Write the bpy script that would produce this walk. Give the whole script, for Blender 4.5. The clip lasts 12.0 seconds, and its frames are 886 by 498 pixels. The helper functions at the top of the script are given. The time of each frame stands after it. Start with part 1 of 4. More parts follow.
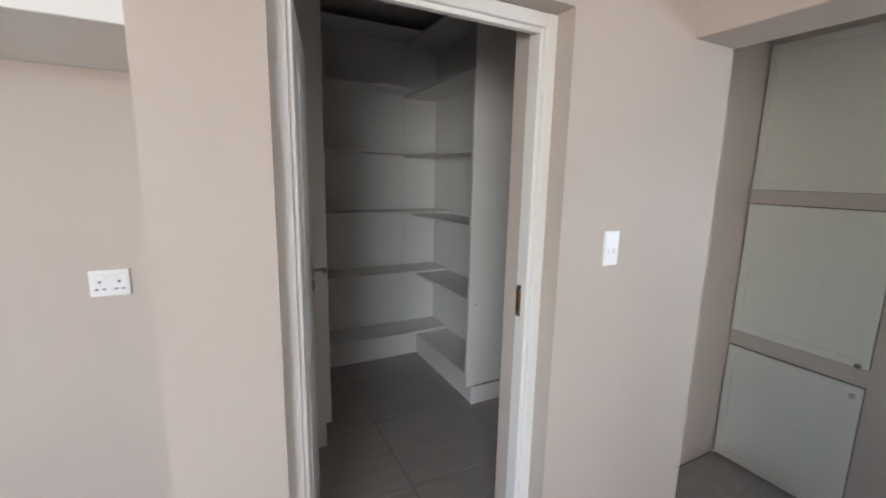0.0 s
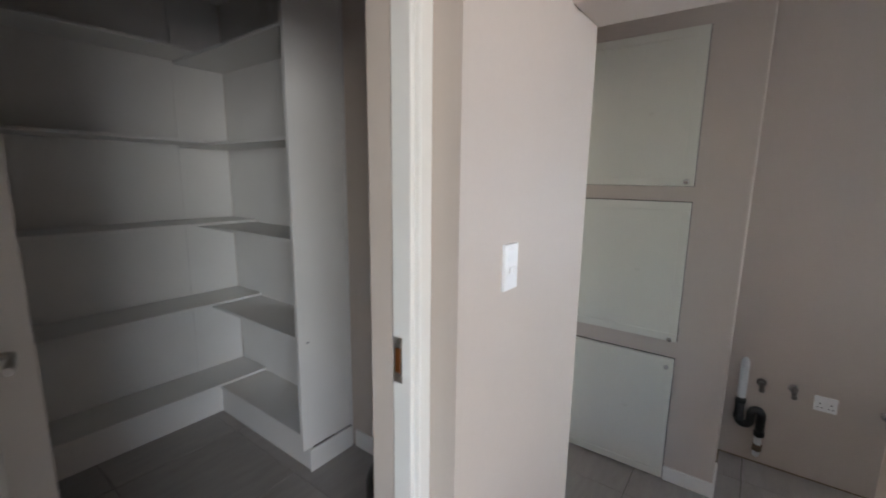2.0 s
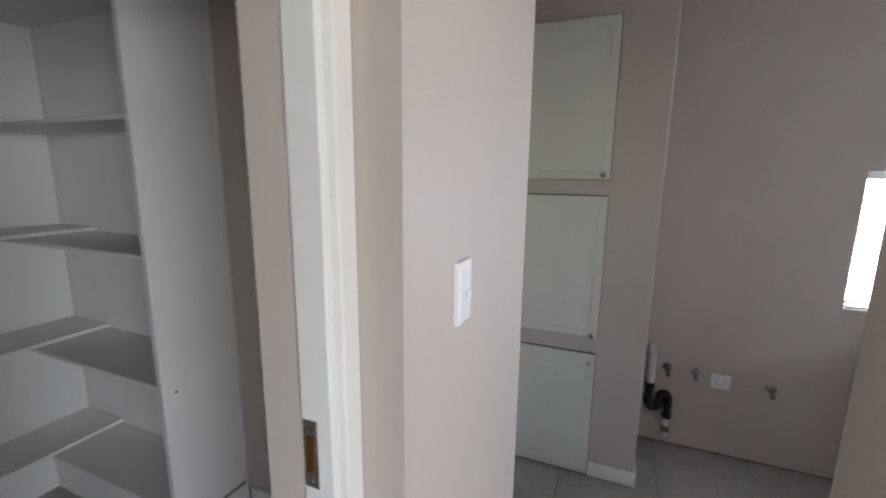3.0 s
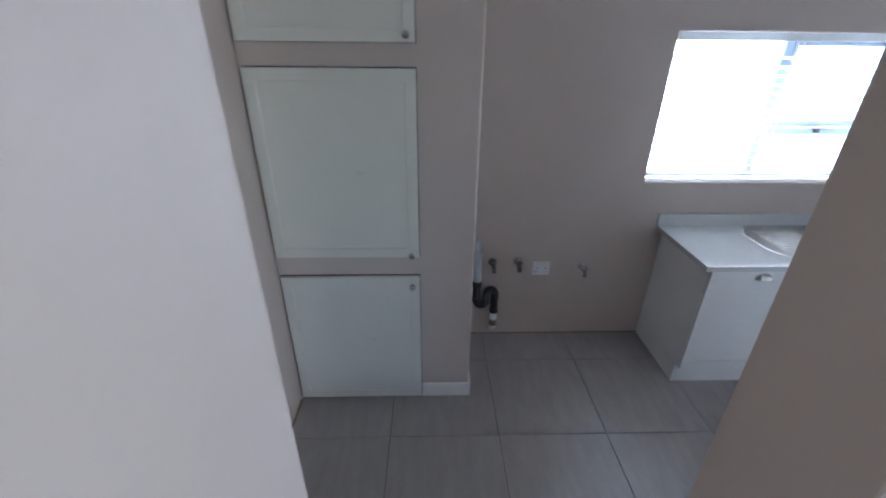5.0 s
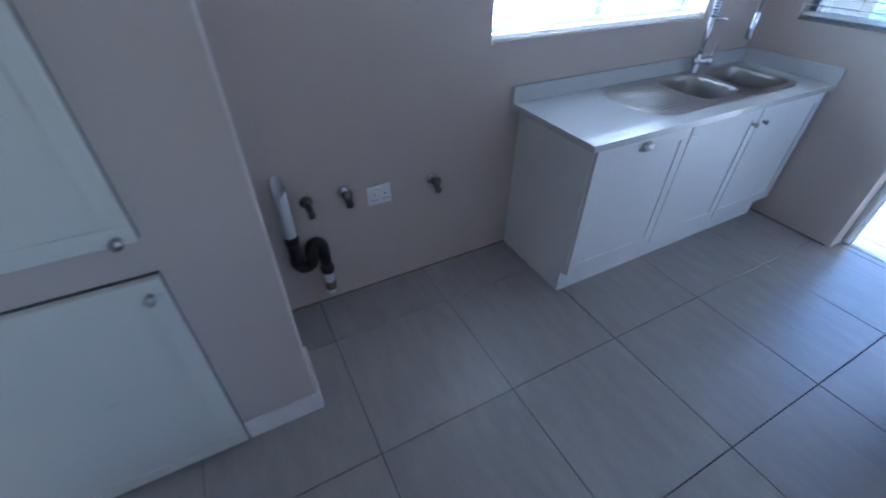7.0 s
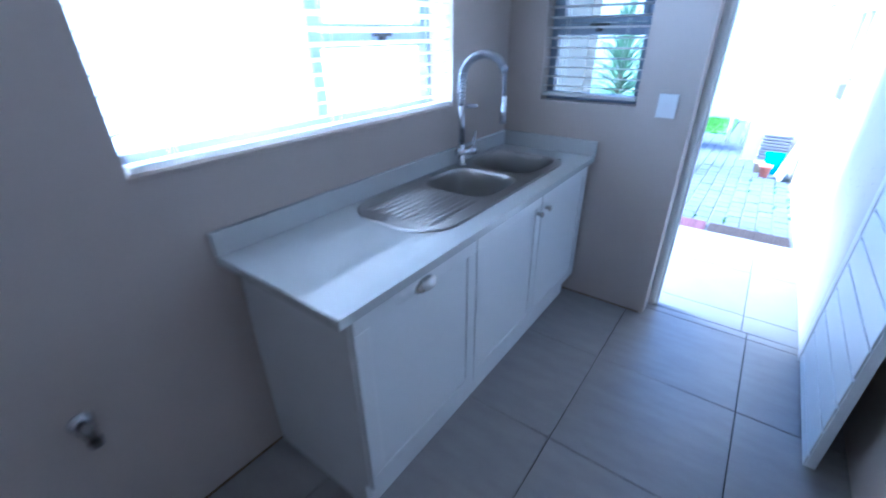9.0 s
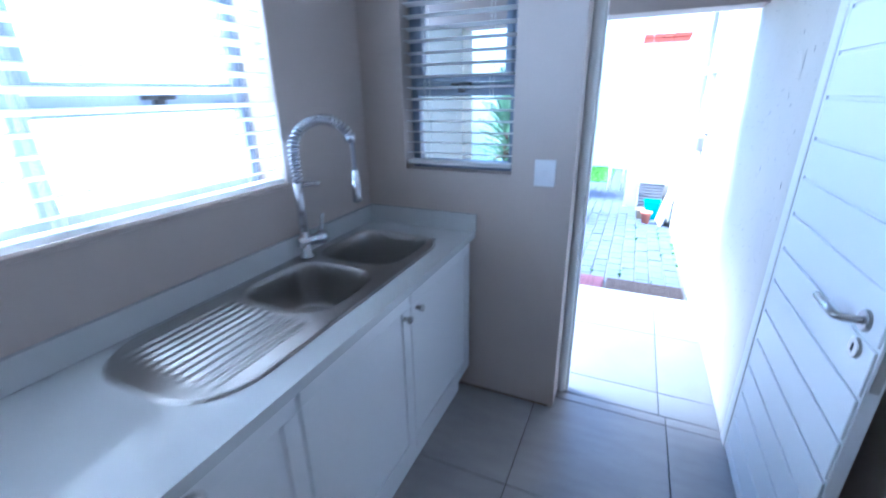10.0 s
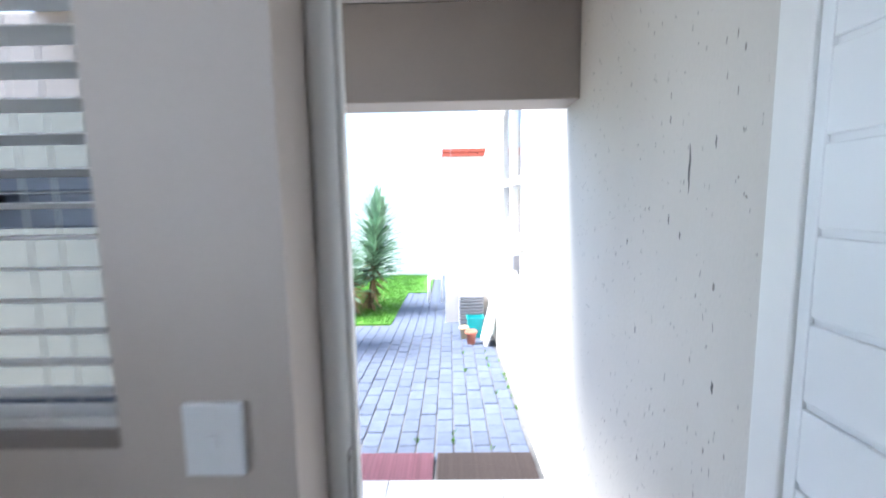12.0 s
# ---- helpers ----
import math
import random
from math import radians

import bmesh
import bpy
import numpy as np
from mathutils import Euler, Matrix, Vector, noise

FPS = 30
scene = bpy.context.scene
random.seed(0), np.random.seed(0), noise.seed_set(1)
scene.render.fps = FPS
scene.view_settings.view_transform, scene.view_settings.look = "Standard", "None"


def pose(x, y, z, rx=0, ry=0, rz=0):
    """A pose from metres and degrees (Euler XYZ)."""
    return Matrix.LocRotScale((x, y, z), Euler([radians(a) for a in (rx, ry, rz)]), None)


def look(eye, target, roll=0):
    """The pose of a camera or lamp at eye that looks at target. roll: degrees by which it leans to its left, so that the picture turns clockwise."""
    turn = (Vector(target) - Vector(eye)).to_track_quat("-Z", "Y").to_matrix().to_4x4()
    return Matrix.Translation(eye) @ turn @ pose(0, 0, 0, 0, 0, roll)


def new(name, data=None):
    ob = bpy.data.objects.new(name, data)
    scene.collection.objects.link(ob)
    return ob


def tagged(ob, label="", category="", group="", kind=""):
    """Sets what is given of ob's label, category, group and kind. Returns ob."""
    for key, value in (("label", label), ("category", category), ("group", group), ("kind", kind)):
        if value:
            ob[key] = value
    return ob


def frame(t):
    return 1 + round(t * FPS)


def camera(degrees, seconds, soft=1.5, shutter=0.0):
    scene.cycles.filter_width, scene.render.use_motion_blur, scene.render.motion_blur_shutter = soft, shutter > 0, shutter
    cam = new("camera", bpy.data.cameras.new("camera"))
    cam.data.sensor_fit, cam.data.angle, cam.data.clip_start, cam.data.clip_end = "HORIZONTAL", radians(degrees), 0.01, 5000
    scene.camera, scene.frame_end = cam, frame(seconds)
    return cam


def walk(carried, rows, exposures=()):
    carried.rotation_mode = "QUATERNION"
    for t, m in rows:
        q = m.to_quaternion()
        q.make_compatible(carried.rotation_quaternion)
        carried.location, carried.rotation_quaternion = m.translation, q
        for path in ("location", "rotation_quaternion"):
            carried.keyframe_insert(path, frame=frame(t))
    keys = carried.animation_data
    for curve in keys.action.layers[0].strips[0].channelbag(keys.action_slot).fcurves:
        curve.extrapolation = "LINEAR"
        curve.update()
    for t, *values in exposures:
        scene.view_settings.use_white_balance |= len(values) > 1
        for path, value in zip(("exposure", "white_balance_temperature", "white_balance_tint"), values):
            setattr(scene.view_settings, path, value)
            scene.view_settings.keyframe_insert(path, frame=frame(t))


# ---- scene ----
cam = camera(93.5, 12.0, soft=1.8, shutter=0.5)
PATH = [
    (0, (0.923, 0.911, 1.981), (1.834, 2.658, 1.636), 1.2),
    (0.5, (0.906, 1.059, 1.99), (1.989, 2.706, 1.65), 1.2),
    (1, (0.904, 1.191, 1.981), (2.177, 2.695, 1.641), 1.1),
    (1.5, (1.016, 1.329, 1.972), (2.454, 2.677, 1.634), 0.9),
    (2, (1.158, 1.444, 1.971), (2.743, 2.616, 1.632), 0.7),
    (2.5, (1.269, 1.552, 1.965), (2.981, 2.53, 1.632), 0.5),
    (3, (1.398, 1.681, 1.967), (3.213, 2.44, 1.607), 0.6),
    (3.2, (1.44, 1.699, 1.971), (3.278, 2.378, 1.569), 0.4),
    (4.8, (2.071, 1.66, 1.945), (3.891, 1.699, 1.116), 0.5),
    (5, (2.168, 1.679, 1.954), (3.951, 1.621, 1.05), 0.6),
    (5.5, (2.358, 1.66, 1.873), (4.058, 1.422, 0.845), 0.5),
    (6, (2.575, 1.602, 1.761), (4.166, 1.193, 0.62), 0.8),
    (6.5, (2.773, 1.554, 1.64), (4.255, 0.996, 0.418), 0.7),
    (6.7, (2.86, 1.525, 1.616), (4.296, 0.896, 0.375), 0.6),
    (8.3, (3.321, 1.054, 1.454), (4.537, -0.145, 0.414), 0.3),
    (8.5, (3.344, 0.971, 1.452), (4.527, -0.287, 0.442), 0.1),
    (9, (3.391, 0.69, 1.477), (4.457, -0.732, 0.559), -0.7),
    (9.5, (3.418, 0.439, 1.439), (4.343, -1.143, 0.639), -1.0),
    (10, (3.448, 0.128, 1.474), (4.224, -1.577, 0.775), -1.0),
    (10.5, (3.445, -0.19, 1.483), (4.065, -1.998, 0.891), -1.1),
    (11, (3.445, -0.495, 1.479), (3.867, -2.394, 1.013), -1.1),
    (11.5, (3.461, -0.791, 1.49), (3.691, -2.747, 1.143), -1.0),
    (12, (3.428, -1.045, 1.496), (3.461, -3.031, 1.263), -1.0),
]
EXPOSURES = [(0, 2.8, 6050, 10), (3.2, 2.8, 5850, 10), (5, 2.72, 5250, 10), (6.5, 2.72, 4700, 10), (8.3, 2.64, 4300, 10), (10, 2.45, 4550, 10), (11, 2.36, 5400, 10), (12, 2.03, 5850, 10)]
walk(cam, [(t, look(eye, target, roll)) for t, eye, target, roll in PATH], EXPOSURES)

# ---- world, sun ----
world = bpy.data.worlds.new("sky")
scene.world = world
world.use_nodes = True
wn = world.node_tree.nodes
sky = wn.new("ShaderNodeTexSky")
sky.sky_type = "NISHITA"
sky.sun_disc = False
sky.sun_elevation, sky.sun_rotation = radians(50), radians(86)
world.node_tree.links.new(sky.outputs[0], wn["Background"].inputs[0])
wn["Background"].inputs[1].default_value = 0.15
sun_data = bpy.data.lights.new("sun", "SUN")
sun_data.energy, sun_data.angle, sun_data.color = 5.0, radians(32), (1.0, 0.97, 0.93)
sun = new("sun", sun_data)
sun.matrix_world = look((25.0, 1.7, 30), (0, 0, 0))


def window_lamp(name, at, to, w, h, watts, color):
    d = bpy.data.lights.new(name, "AREA")
    d.shape, d.size, d.size_y, d.energy, d.color = "RECTANGLE", w, h, watts, color
    ob = new(name, d)
    ob.matrix_world = look(at, to)
    return ob


# area lamps stand in for daylight at the windows; the kitchen's is unseen
window_lamp("unseen_window_light_kitchen", (-1.45, -2.68, 2.05), (1.0, 2.2, 1.4), 1.8, 1.4, 19.5, (1.0, 0.945, 0.89))
window_lamp("window_light_scullery", (5.0, -0.345, 1.58), (4.0, -0.345, 1.56), 2.0, 0.95, 10.8, (0.76, 0.87, 1.0))


# ---- materials ----
def material(name, color, rough=0.5, metal=0.0, vary=0.06, scale=6.0, bump=0.05, grain=180.0, island=False, rnd=0.0, spec=0.5, stretch=(1, 1, 1), rvar=0.06):
    m = bpy.data.materials.new(name)
    m.use_nodes = True
    n, l = m.node_tree.nodes, m.node_tree.links
    b = n["Principled BSDF"]
    b.inputs["Roughness"].default_value = rough
    b.inputs["Metallic"].default_value = metal
    b.inputs["Specular IOR Level"].default_value = spec
    tc = n.new("ShaderNodeTexCoord")
    mp = n.new("ShaderNodeMapping")
    mp.inputs["Scale"].default_value = stretch
    if rnd and not island:
        shift = n.new("ShaderNodeVectorMath")
        shift.operation = "MULTIPLY_ADD"
        l.new(n.new("ShaderNodeObjectInfo").outputs["Random"], shift.inputs[0])
        shift.inputs[1].default_value = (31, 17, 0)
        l.new(tc.outputs["Object"], shift.inputs[2])
        l.new(shift.outputs[0], mp.inputs[0])
    else:
        l.new(tc.outputs["Object"], mp.inputs[0])
    n1 = n.new("ShaderNodeTexNoise")
    n1.inputs["Scale"].default_value, n1.inputs["Detail"].default_value = scale, 5
    n2 = n.new("ShaderNodeTexNoise")
    n2.inputs["Scale"].default_value, n2.inputs["Detail"].default_value = grain, 3
    l.new(mp.outputs[0], n1.inputs["Vector"])
    l.new(mp.outputs[0], n2.inputs["Vector"])
    mix = n.new("ShaderNodeMath")
    mix.operation = "MULTIPLY_ADD"
    l.new(n2.outputs[0], mix.inputs[0])
    mix.inputs[1].default_value = 0.35
    l.new(n1.outputs[0], mix.inputs[2])
    mr = n.new("ShaderNodeMapRange")
    l.new(mix.outputs[0], mr.inputs[0])
    mr.inputs[1].default_value, mr.inputs[2].default_value = 0.4, 0.95
    mr.inputs[3].default_value, mr.inputs[4].default_value = 1 - vary, 1 + vary
    out = mr.outputs[0]
    if rnd:
        src = n.new("ShaderNodeNewGeometry").outputs["Random Per Island"] if island else n.new("ShaderNodeObjectInfo").outputs["Random"]
        r2 = n.new("ShaderNodeMapRange")
        l.new(src, r2.inputs[0])
        r2.inputs[3].default_value, r2.inputs[4].default_value = 1 - rnd, 1 + rnd
        mm = n.new("ShaderNodeMath")
        mm.operation = "MULTIPLY"
        l.new(out, mm.inputs[0])
        l.new(r2.outputs[0], mm.inputs[1])
        out = mm.outputs[0]
    vm = n.new("ShaderNodeVectorMath")
    vm.operation = "SCALE"
    vm.inputs[0].default_value = color
    l.new(out, vm.inputs["Scale"])
    l.new(vm.outputs[0], b.inputs["Base Color"])
    if bump:
        bp = n.new("ShaderNodeBump")
        bp.inputs["Strength"].default_value, bp.inputs["Distance"].default_value = bump, 0.004
        l.new(mix.outputs[0], bp.inputs["Height"])
        l.new(bp.outputs[0], b.inputs["Normal"])
    rr = n.new("ShaderNodeMapRange")
    l.new(n1.outputs[0], rr.inputs[0])
    rr.inputs[3].default_value, rr.inputs[4].default_value = max(0.02, rough - rvar), min(1, rough + rvar)
    l.new(rr.outputs[0], b.inputs["Roughness"])
    return m


def glass_material(name):
    m = bpy.data.materials.new(name)
    m.use_nodes = True
    b = m.node_tree.nodes["Principled BSDF"]
    b.inputs["Transmission Weight"].default_value = 1.0
    b.inputs["Roughness"].default_value = 0.0
    b.inputs["IOR"].default_value = 1.05
    b.inputs["Base Color"].default_value = (0.97, 0.99, 1, 1)
    return m


def pitted_plaster(name, color):
    """Rough plaster with upright pits and drag marks."""
    m = material(name, color, 0.85, vary=0.05, scale=3, bump=0.9, grain=150, stretch=(1, 1, 0.55))
    n, l = m.node_tree.nodes, m.node_tree.links
    b = n["Principled BSDF"]
    tc = n.new("ShaderNodeTexCoord")
    mp = n.new("ShaderNodeMapping")
    mp.inputs["Scale"].default_value = (1, 1.0, 0.28)
    l.new(tc.outputs["Object"], mp.inputs[0])
    masks = []
    for sc, lo in ((125, 0.705), (48, 0.750)):
        t = n.new("ShaderNodeTexNoise")
        t.inputs["Scale"].default_value, t.inputs["Detail"].default_value = sc, 1.5
        l.new(mp.outputs[0], t.inputs["Vector"])
        k = n.new("ShaderNodeMapRange")
        l.new(t.outputs[0], k.inputs[0])
        k.inputs[1].default_value, k.inputs[2].default_value = lo, lo + 0.03
        masks.append(k.outputs[0])
    mx = n.new("ShaderNodeMath")
    mx.operation = "MAXIMUM"
    l.new(masks[0], mx.inputs[0])
    l.new(masks[1], mx.inputs[1])
    old = b.inputs["Base Color"].links[0].from_socket
    mixc = n.new("ShaderNodeMix")
    mixc.data_type = "RGBA"
    l.new(mx.outputs[0], mixc.inputs[0])
    l.new(old, mixc.inputs[6])
    mixc.inputs[7].default_value = (color[0] * 0.42, color[1] * 0.40, color[2] * 0.38, 1)
    l.new(mixc.outputs[2], b.inputs["Base Color"])
    bp = n.new("ShaderNodeBump")
    bp.invert = True
    bp.inputs["Strength"].default_value, bp.inputs["Distance"].default_value = 0.8, 0.006
    l.new(mx.outputs[0], bp.inputs["Height"])
    l.new(b.inputs["Normal"].links[0].from_socket, bp.inputs["Normal"])
    l.new(bp.outputs[0], b.inputs["Normal"])
    return m


PITTED = pitted_plaster("pitted_plaster", (0.62, 0.575, 0.51))
WALL = material("painted_plaster", (0.535, 0.463, 0.404), 0.62, vary=0.035, scale=2.2, bump=0.14, grain=90)
PLASTER_EXT = material("exterior_plaster", (0.66, 0.62, 0.56), 0.85, vary=0.06, scale=3, bump=0.5, grain=70)
WHITEWASH = material("white_boundary_paint", (0.82, 0.81, 0.79), 0.8, vary=0.03, bump=0.2)
PORCHW = material("grey_olive_paint", (0.25, 0.255, 0.22), 0.75, vary=0.05, bump=0.2, grain=80)
# the porch beam's paint, also the dimness painted behind the yard window
BEAM_AND_ROOM = material("grey_brown_paint_and_dim_room", (0.34, 0.30, 0.27), 0.7, vary=0.04, bump=0.15, grain=80)
CEIL = material("ceiling_paint", (0.70, 0.66, 0.62), 0.8, vary=0.02, bump=0.1)
WHITE = material("white_gloss_paint", (0.80, 0.78, 0.74), 0.46, rvar=0.01, vary=0.02, scale=5, bump=0.0, grain=60)
MELAMINE = material("white_melamine", (0.77, 0.76, 0.735), 0.38, vary=0.04, scale=3, bump=0.02, grain=120)
CUPB = material("cream_cupboard_paint", (0.70, 0.685, 0.605), 0.30, vary=0.02, scale=3, bump=0.03, grain=60)
CAB = material("white_cabinet_vinyl", (0.78, 0.78, 0.77), 0.30, vary=0.02, scale=2, bump=0.0, grain=40)
STONE = material("white_quartz_top", (0.60, 0.605, 0.59), 0.05, rvar=0.01, vary=0.02, scale=10, bump=0.0, grain=400)
TILE = material("grey_porcelain_tile", (0.325, 0.303, 0.284), 0.36, rvar=0.0, vary=0.12, scale=7, bump=0.0, grain=40, rnd=0.05, stretch=(0.7, 2.6, 1), spec=0.9)
TILEP = material("grey_porcelain_tile_pale", (0.29, 0.287, 0.28), 0.30, vary=0.08, scale=5, bump=0.03, grain=70, rnd=0.05)
# floor joints, and the shade painted round the cupboard doors
GROUT_AND_GAP = material("dark_grout_and_gap_shade", (0.07, 0.065, 0.06), 0.9, vary=0.2)
STEEL = material("brushed_stainless", (0.43, 0.41, 0.385), 0.30, 1.0, rvar=0.02, vary=0.04, scale=12, bump=0.0, grain=60)
TARNISH = material("tarnished_chrome", (0.17, 0.155, 0.145), 0.32, 1.0, vary=0.12, scale=40, bump=0.0)
CHROME = material("chrome", (0.62, 0.63, 0.66), 0.08, 1.0, vary=0.03, bump=0.0)
NICKEL = material("satin_nickel", (0.50, 0.48, 0.45), 0.28, 1.0, vary=0.05, bump=0.0)
BLACKP = material("black_plastic", (0.012, 0.012, 0.013), 0.4, vary=0.2)
PVC = material("white_pvc", (0.72, 0.74, 0.74), 0.35, vary=0.06, scale=14)
PLATE = material("white_switch_plastic", (0.82, 0.82, 0.82), 0.3, vary=0.01, bump=0.0)
DARK = material("dark_slot", (0.02, 0.02, 0.02), 0.6, vary=0.1)
BLIND = material("white_blind_slat", (0.80, 0.79, 0.77), 0.4, vary=0.02, bump=0.02)
# white frames; their bluish backlit shade is put into this colour
ALU = material("backlit_window_frame", (0.19, 0.225, 0.29), 0.35, vary=0.03, bump=0.02)
GLASS = glass_material("window_glass")
DOORW = material("white_door_paint", (0.82, 0.82, 0.81), 0.35, vary=0.02, scale=4, bump=0.04)
BRICK = material("blue_grey_paver", (0.085, 0.102, 0.145), 0.85, vary=0.18, scale=14, bump=0.5, grain=120, rnd=0.11)
SAND = material("joint_sand", (0.12, 0.118, 0.115), 0.95, vary=0.25, scale=20, bump=0.5)
EARTH = material("dry_earth", (0.20, 0.16, 0.11), 0.95, vary=0.25, scale=4, bump=0.5)
GRASS = material("lawn_grass", (0.075, 0.20, 0.018), 0.7, vary=0.3, scale=3, bump=0.1, island=True, rnd=0.3)
LEAF = material("yucca_leaf", (0.21, 0.34, 0.21), 0.5, vary=0.25, scale=4, bump=0.1, island=True, rnd=0.35)
DRYLEAF = material("dry_leaf", (0.26, 0.17, 0.09), 0.8, vary=0.25, scale=4, bump=0.1, island=True, rnd=0.35)
TRUNK = material("plant_trunk", (0.16, 0.11, 0.075), 0.9, vary=0.3, scale=12, bump=0.6)
REDBRICK = material("red_coping_brick", (0.42, 0.09, 0.055), 0.8, vary=0.15, scale=14, bump=0.4, rnd=0.12)
MAROON = material("maroon_mat", (0.16, 0.07, 0.09), 0.95, vary=0.3, scale=60, bump=0.8)
BROWNMAT = material("brown_ribbed_mat", (0.06, 0.045, 0.04), 0.95, vary=0.3, scale=60, bump=0.6)
TEAL = material("teal_plastic", (0.02, 0.33, 0.33), 0.4, vary=0.06)
TERRA = material("terracotta", (0.48, 0.16, 0.10), 0.85, vary=0.12)
CREAMPOT = material("cream_pot", (0.58, 0.45, 0.26), 0.8, vary=0.12)
GREYP = material("grey_plastic", (0.22, 0.22, 0.24), 0.6, vary=0.1)
ROOFT = material("roof_tile", (0.36, 0.12, 0.08), 0.8, vary=0.15, rnd=0.1)
BRASS = material("brass_latch", (0.42, 0.17, 0.06), 0.4, 1.0, vary=0.1)
BEAD = material("dirty_mortar", (0.20, 0.15, 0.10), 0.95, vary=0.35, scale=25, bump=0.4)
RAGM = material("blue_grey_cloth", (0.30, 0.33, 0.40), 0.9, vary=0.2, scale=30, bump=0.4)


# ---- mesh helpers ----
def add_box(bm, x0, x1, y0, y1, z0, z1, bevel=0.0, seg=2):
    r = bmesh.ops.create_cube(bm, size=1)
    vs = r["verts"]
    for v in vs:
        v.co = Vector(((x0 + x1) / 2 + v.co.x * (x1 - x0), (y0 + y1) / 2 + v.co.y * (y1 - y0), (z0 + z1) / 2 + v.co.z * (z1 - z0)))
    if bevel:
        es = list({e for v in vs for e in v.link_edges})
        bmesh.ops.bevel(bm, geom=es, offset=bevel, segments=seg, affect="EDGES", profile=0.5)
    return bm


def box(x0, x1, y0, y1, z0, z1, bevel=0.0, seg=2):
    return add_box(bmesh.new(), x0, x1, y0, y1, z0, z1, bevel, seg)


def add_tube(bm, pts, r, seg=12, caps=True):
    """A round tube along points; r is one radius or one for each point."""
    rings = []
    pts = [Vector(p) for p in pts]
    up = Vector((0.3, 0.2, 0.93)).normalized()
    for i, p in enumerate(pts):
        d = (pts[min(i + 1, len(pts) - 1)] - pts[max(i - 1, 0)]).normalized()
        u = d.cross(up)
        u = u.normalized() if u.length > 1e-3 else d.orthogonal().normalized()
        v = d.cross(u).normalized()
        rad = r[i] if isinstance(r, (list, tuple)) else r
        rings.append([bm.verts.new(p + rad * (math.cos(2 * math.pi * k / seg) * u + math.sin(2 * math.pi * k / seg) * v)) for k in range(seg)])
    for a, b in zip(rings, rings[1:]):
        for k in range(seg):
            f = bm.faces.new((a[k], a[(k + 1) % seg], b[(k + 1) % seg], b[k]))
            f.smooth = True
    if caps:
        bm.faces.new(rings[0][::-1])
        bm.faces.new(rings[-1])
    return bm


def tube(pts, r, seg=12, caps=True):
    return add_tube(bmesh.new(), pts, r, seg, caps)


def lathe(axis_at, direction, profile, seg=24):
    """A turned shape: profile is (along, radius) pairs from axis_at in the direction."""
    d = Vector(direction).normalized()
    pts = [Vector(axis_at) + d * a for a, _ in profile]
    bm = bmesh.new()
    u = d.orthogonal().normalized()
    v = d.cross(u)
    rings = []
    for p, (_, r) in zip(pts, profile):
        rings.append([bm.verts.new(p + max(r, 1e-4) * (math.cos(2 * math.pi * k / seg) * u + math.sin(2 * math.pi * k / seg) * v)) for k in range(seg)])
    for a, b in zip(rings, rings[1:]):
        for k in range(seg):
            f = bm.faces.new((a[k], a[(k + 1) % seg], b[(k + 1) % seg], b[k]))
            f.smooth = True
    bm.faces.new(rings[0][::-1])
    bm.faces.new(rings[-1])
    return bm


def finish(bm, mat):
    bmesh.ops.recalc_face_normals(bm, faces=bm.faces)
    me = bpy.data.meshes.new("mesh")
    bm.to_mesh(me)
    bm.free()
    me.materials.append(mat)
    return me


def thing(name, at, label, category, group="", kind=""):
    ob = new(name)
    ob.empty_display_size = 0.05
    ob.location = at
    return tagged(ob, label, category, group, kind)


def root_of(ob):
    p = Vector((0, 0, 0))
    while ob:
        p += ob.location
        ob = ob.parent
    return p


def part(name, bm, mat, parent=None, label=""):
    """One mesh under a thing or a part; the bmesh is in world coordinates."""
    if parent:
        bmesh.ops.translate(bm, verts=bm.verts, vec=-root_of(parent))
    ob = new(name, finish(bm, mat))
    ob.parent = parent
    return tagged(ob, label)


def solid(name, bm, mat, label, category, kind="", group=""):
    """A thing made of one mesh, with its origin at its base."""
    xs = [v.co for v in bm.verts]
    at = Vector((sum(v.x for v in xs) / len(xs), sum(v.y for v in xs) / len(xs), min(v.z for v in xs)))
    bmesh.ops.translate(bm, verts=bm.verts, vec=-at)
    ob = new(name, finish(bm, mat))
    ob.location = at
    return tagged(ob, label, category, group, kind)


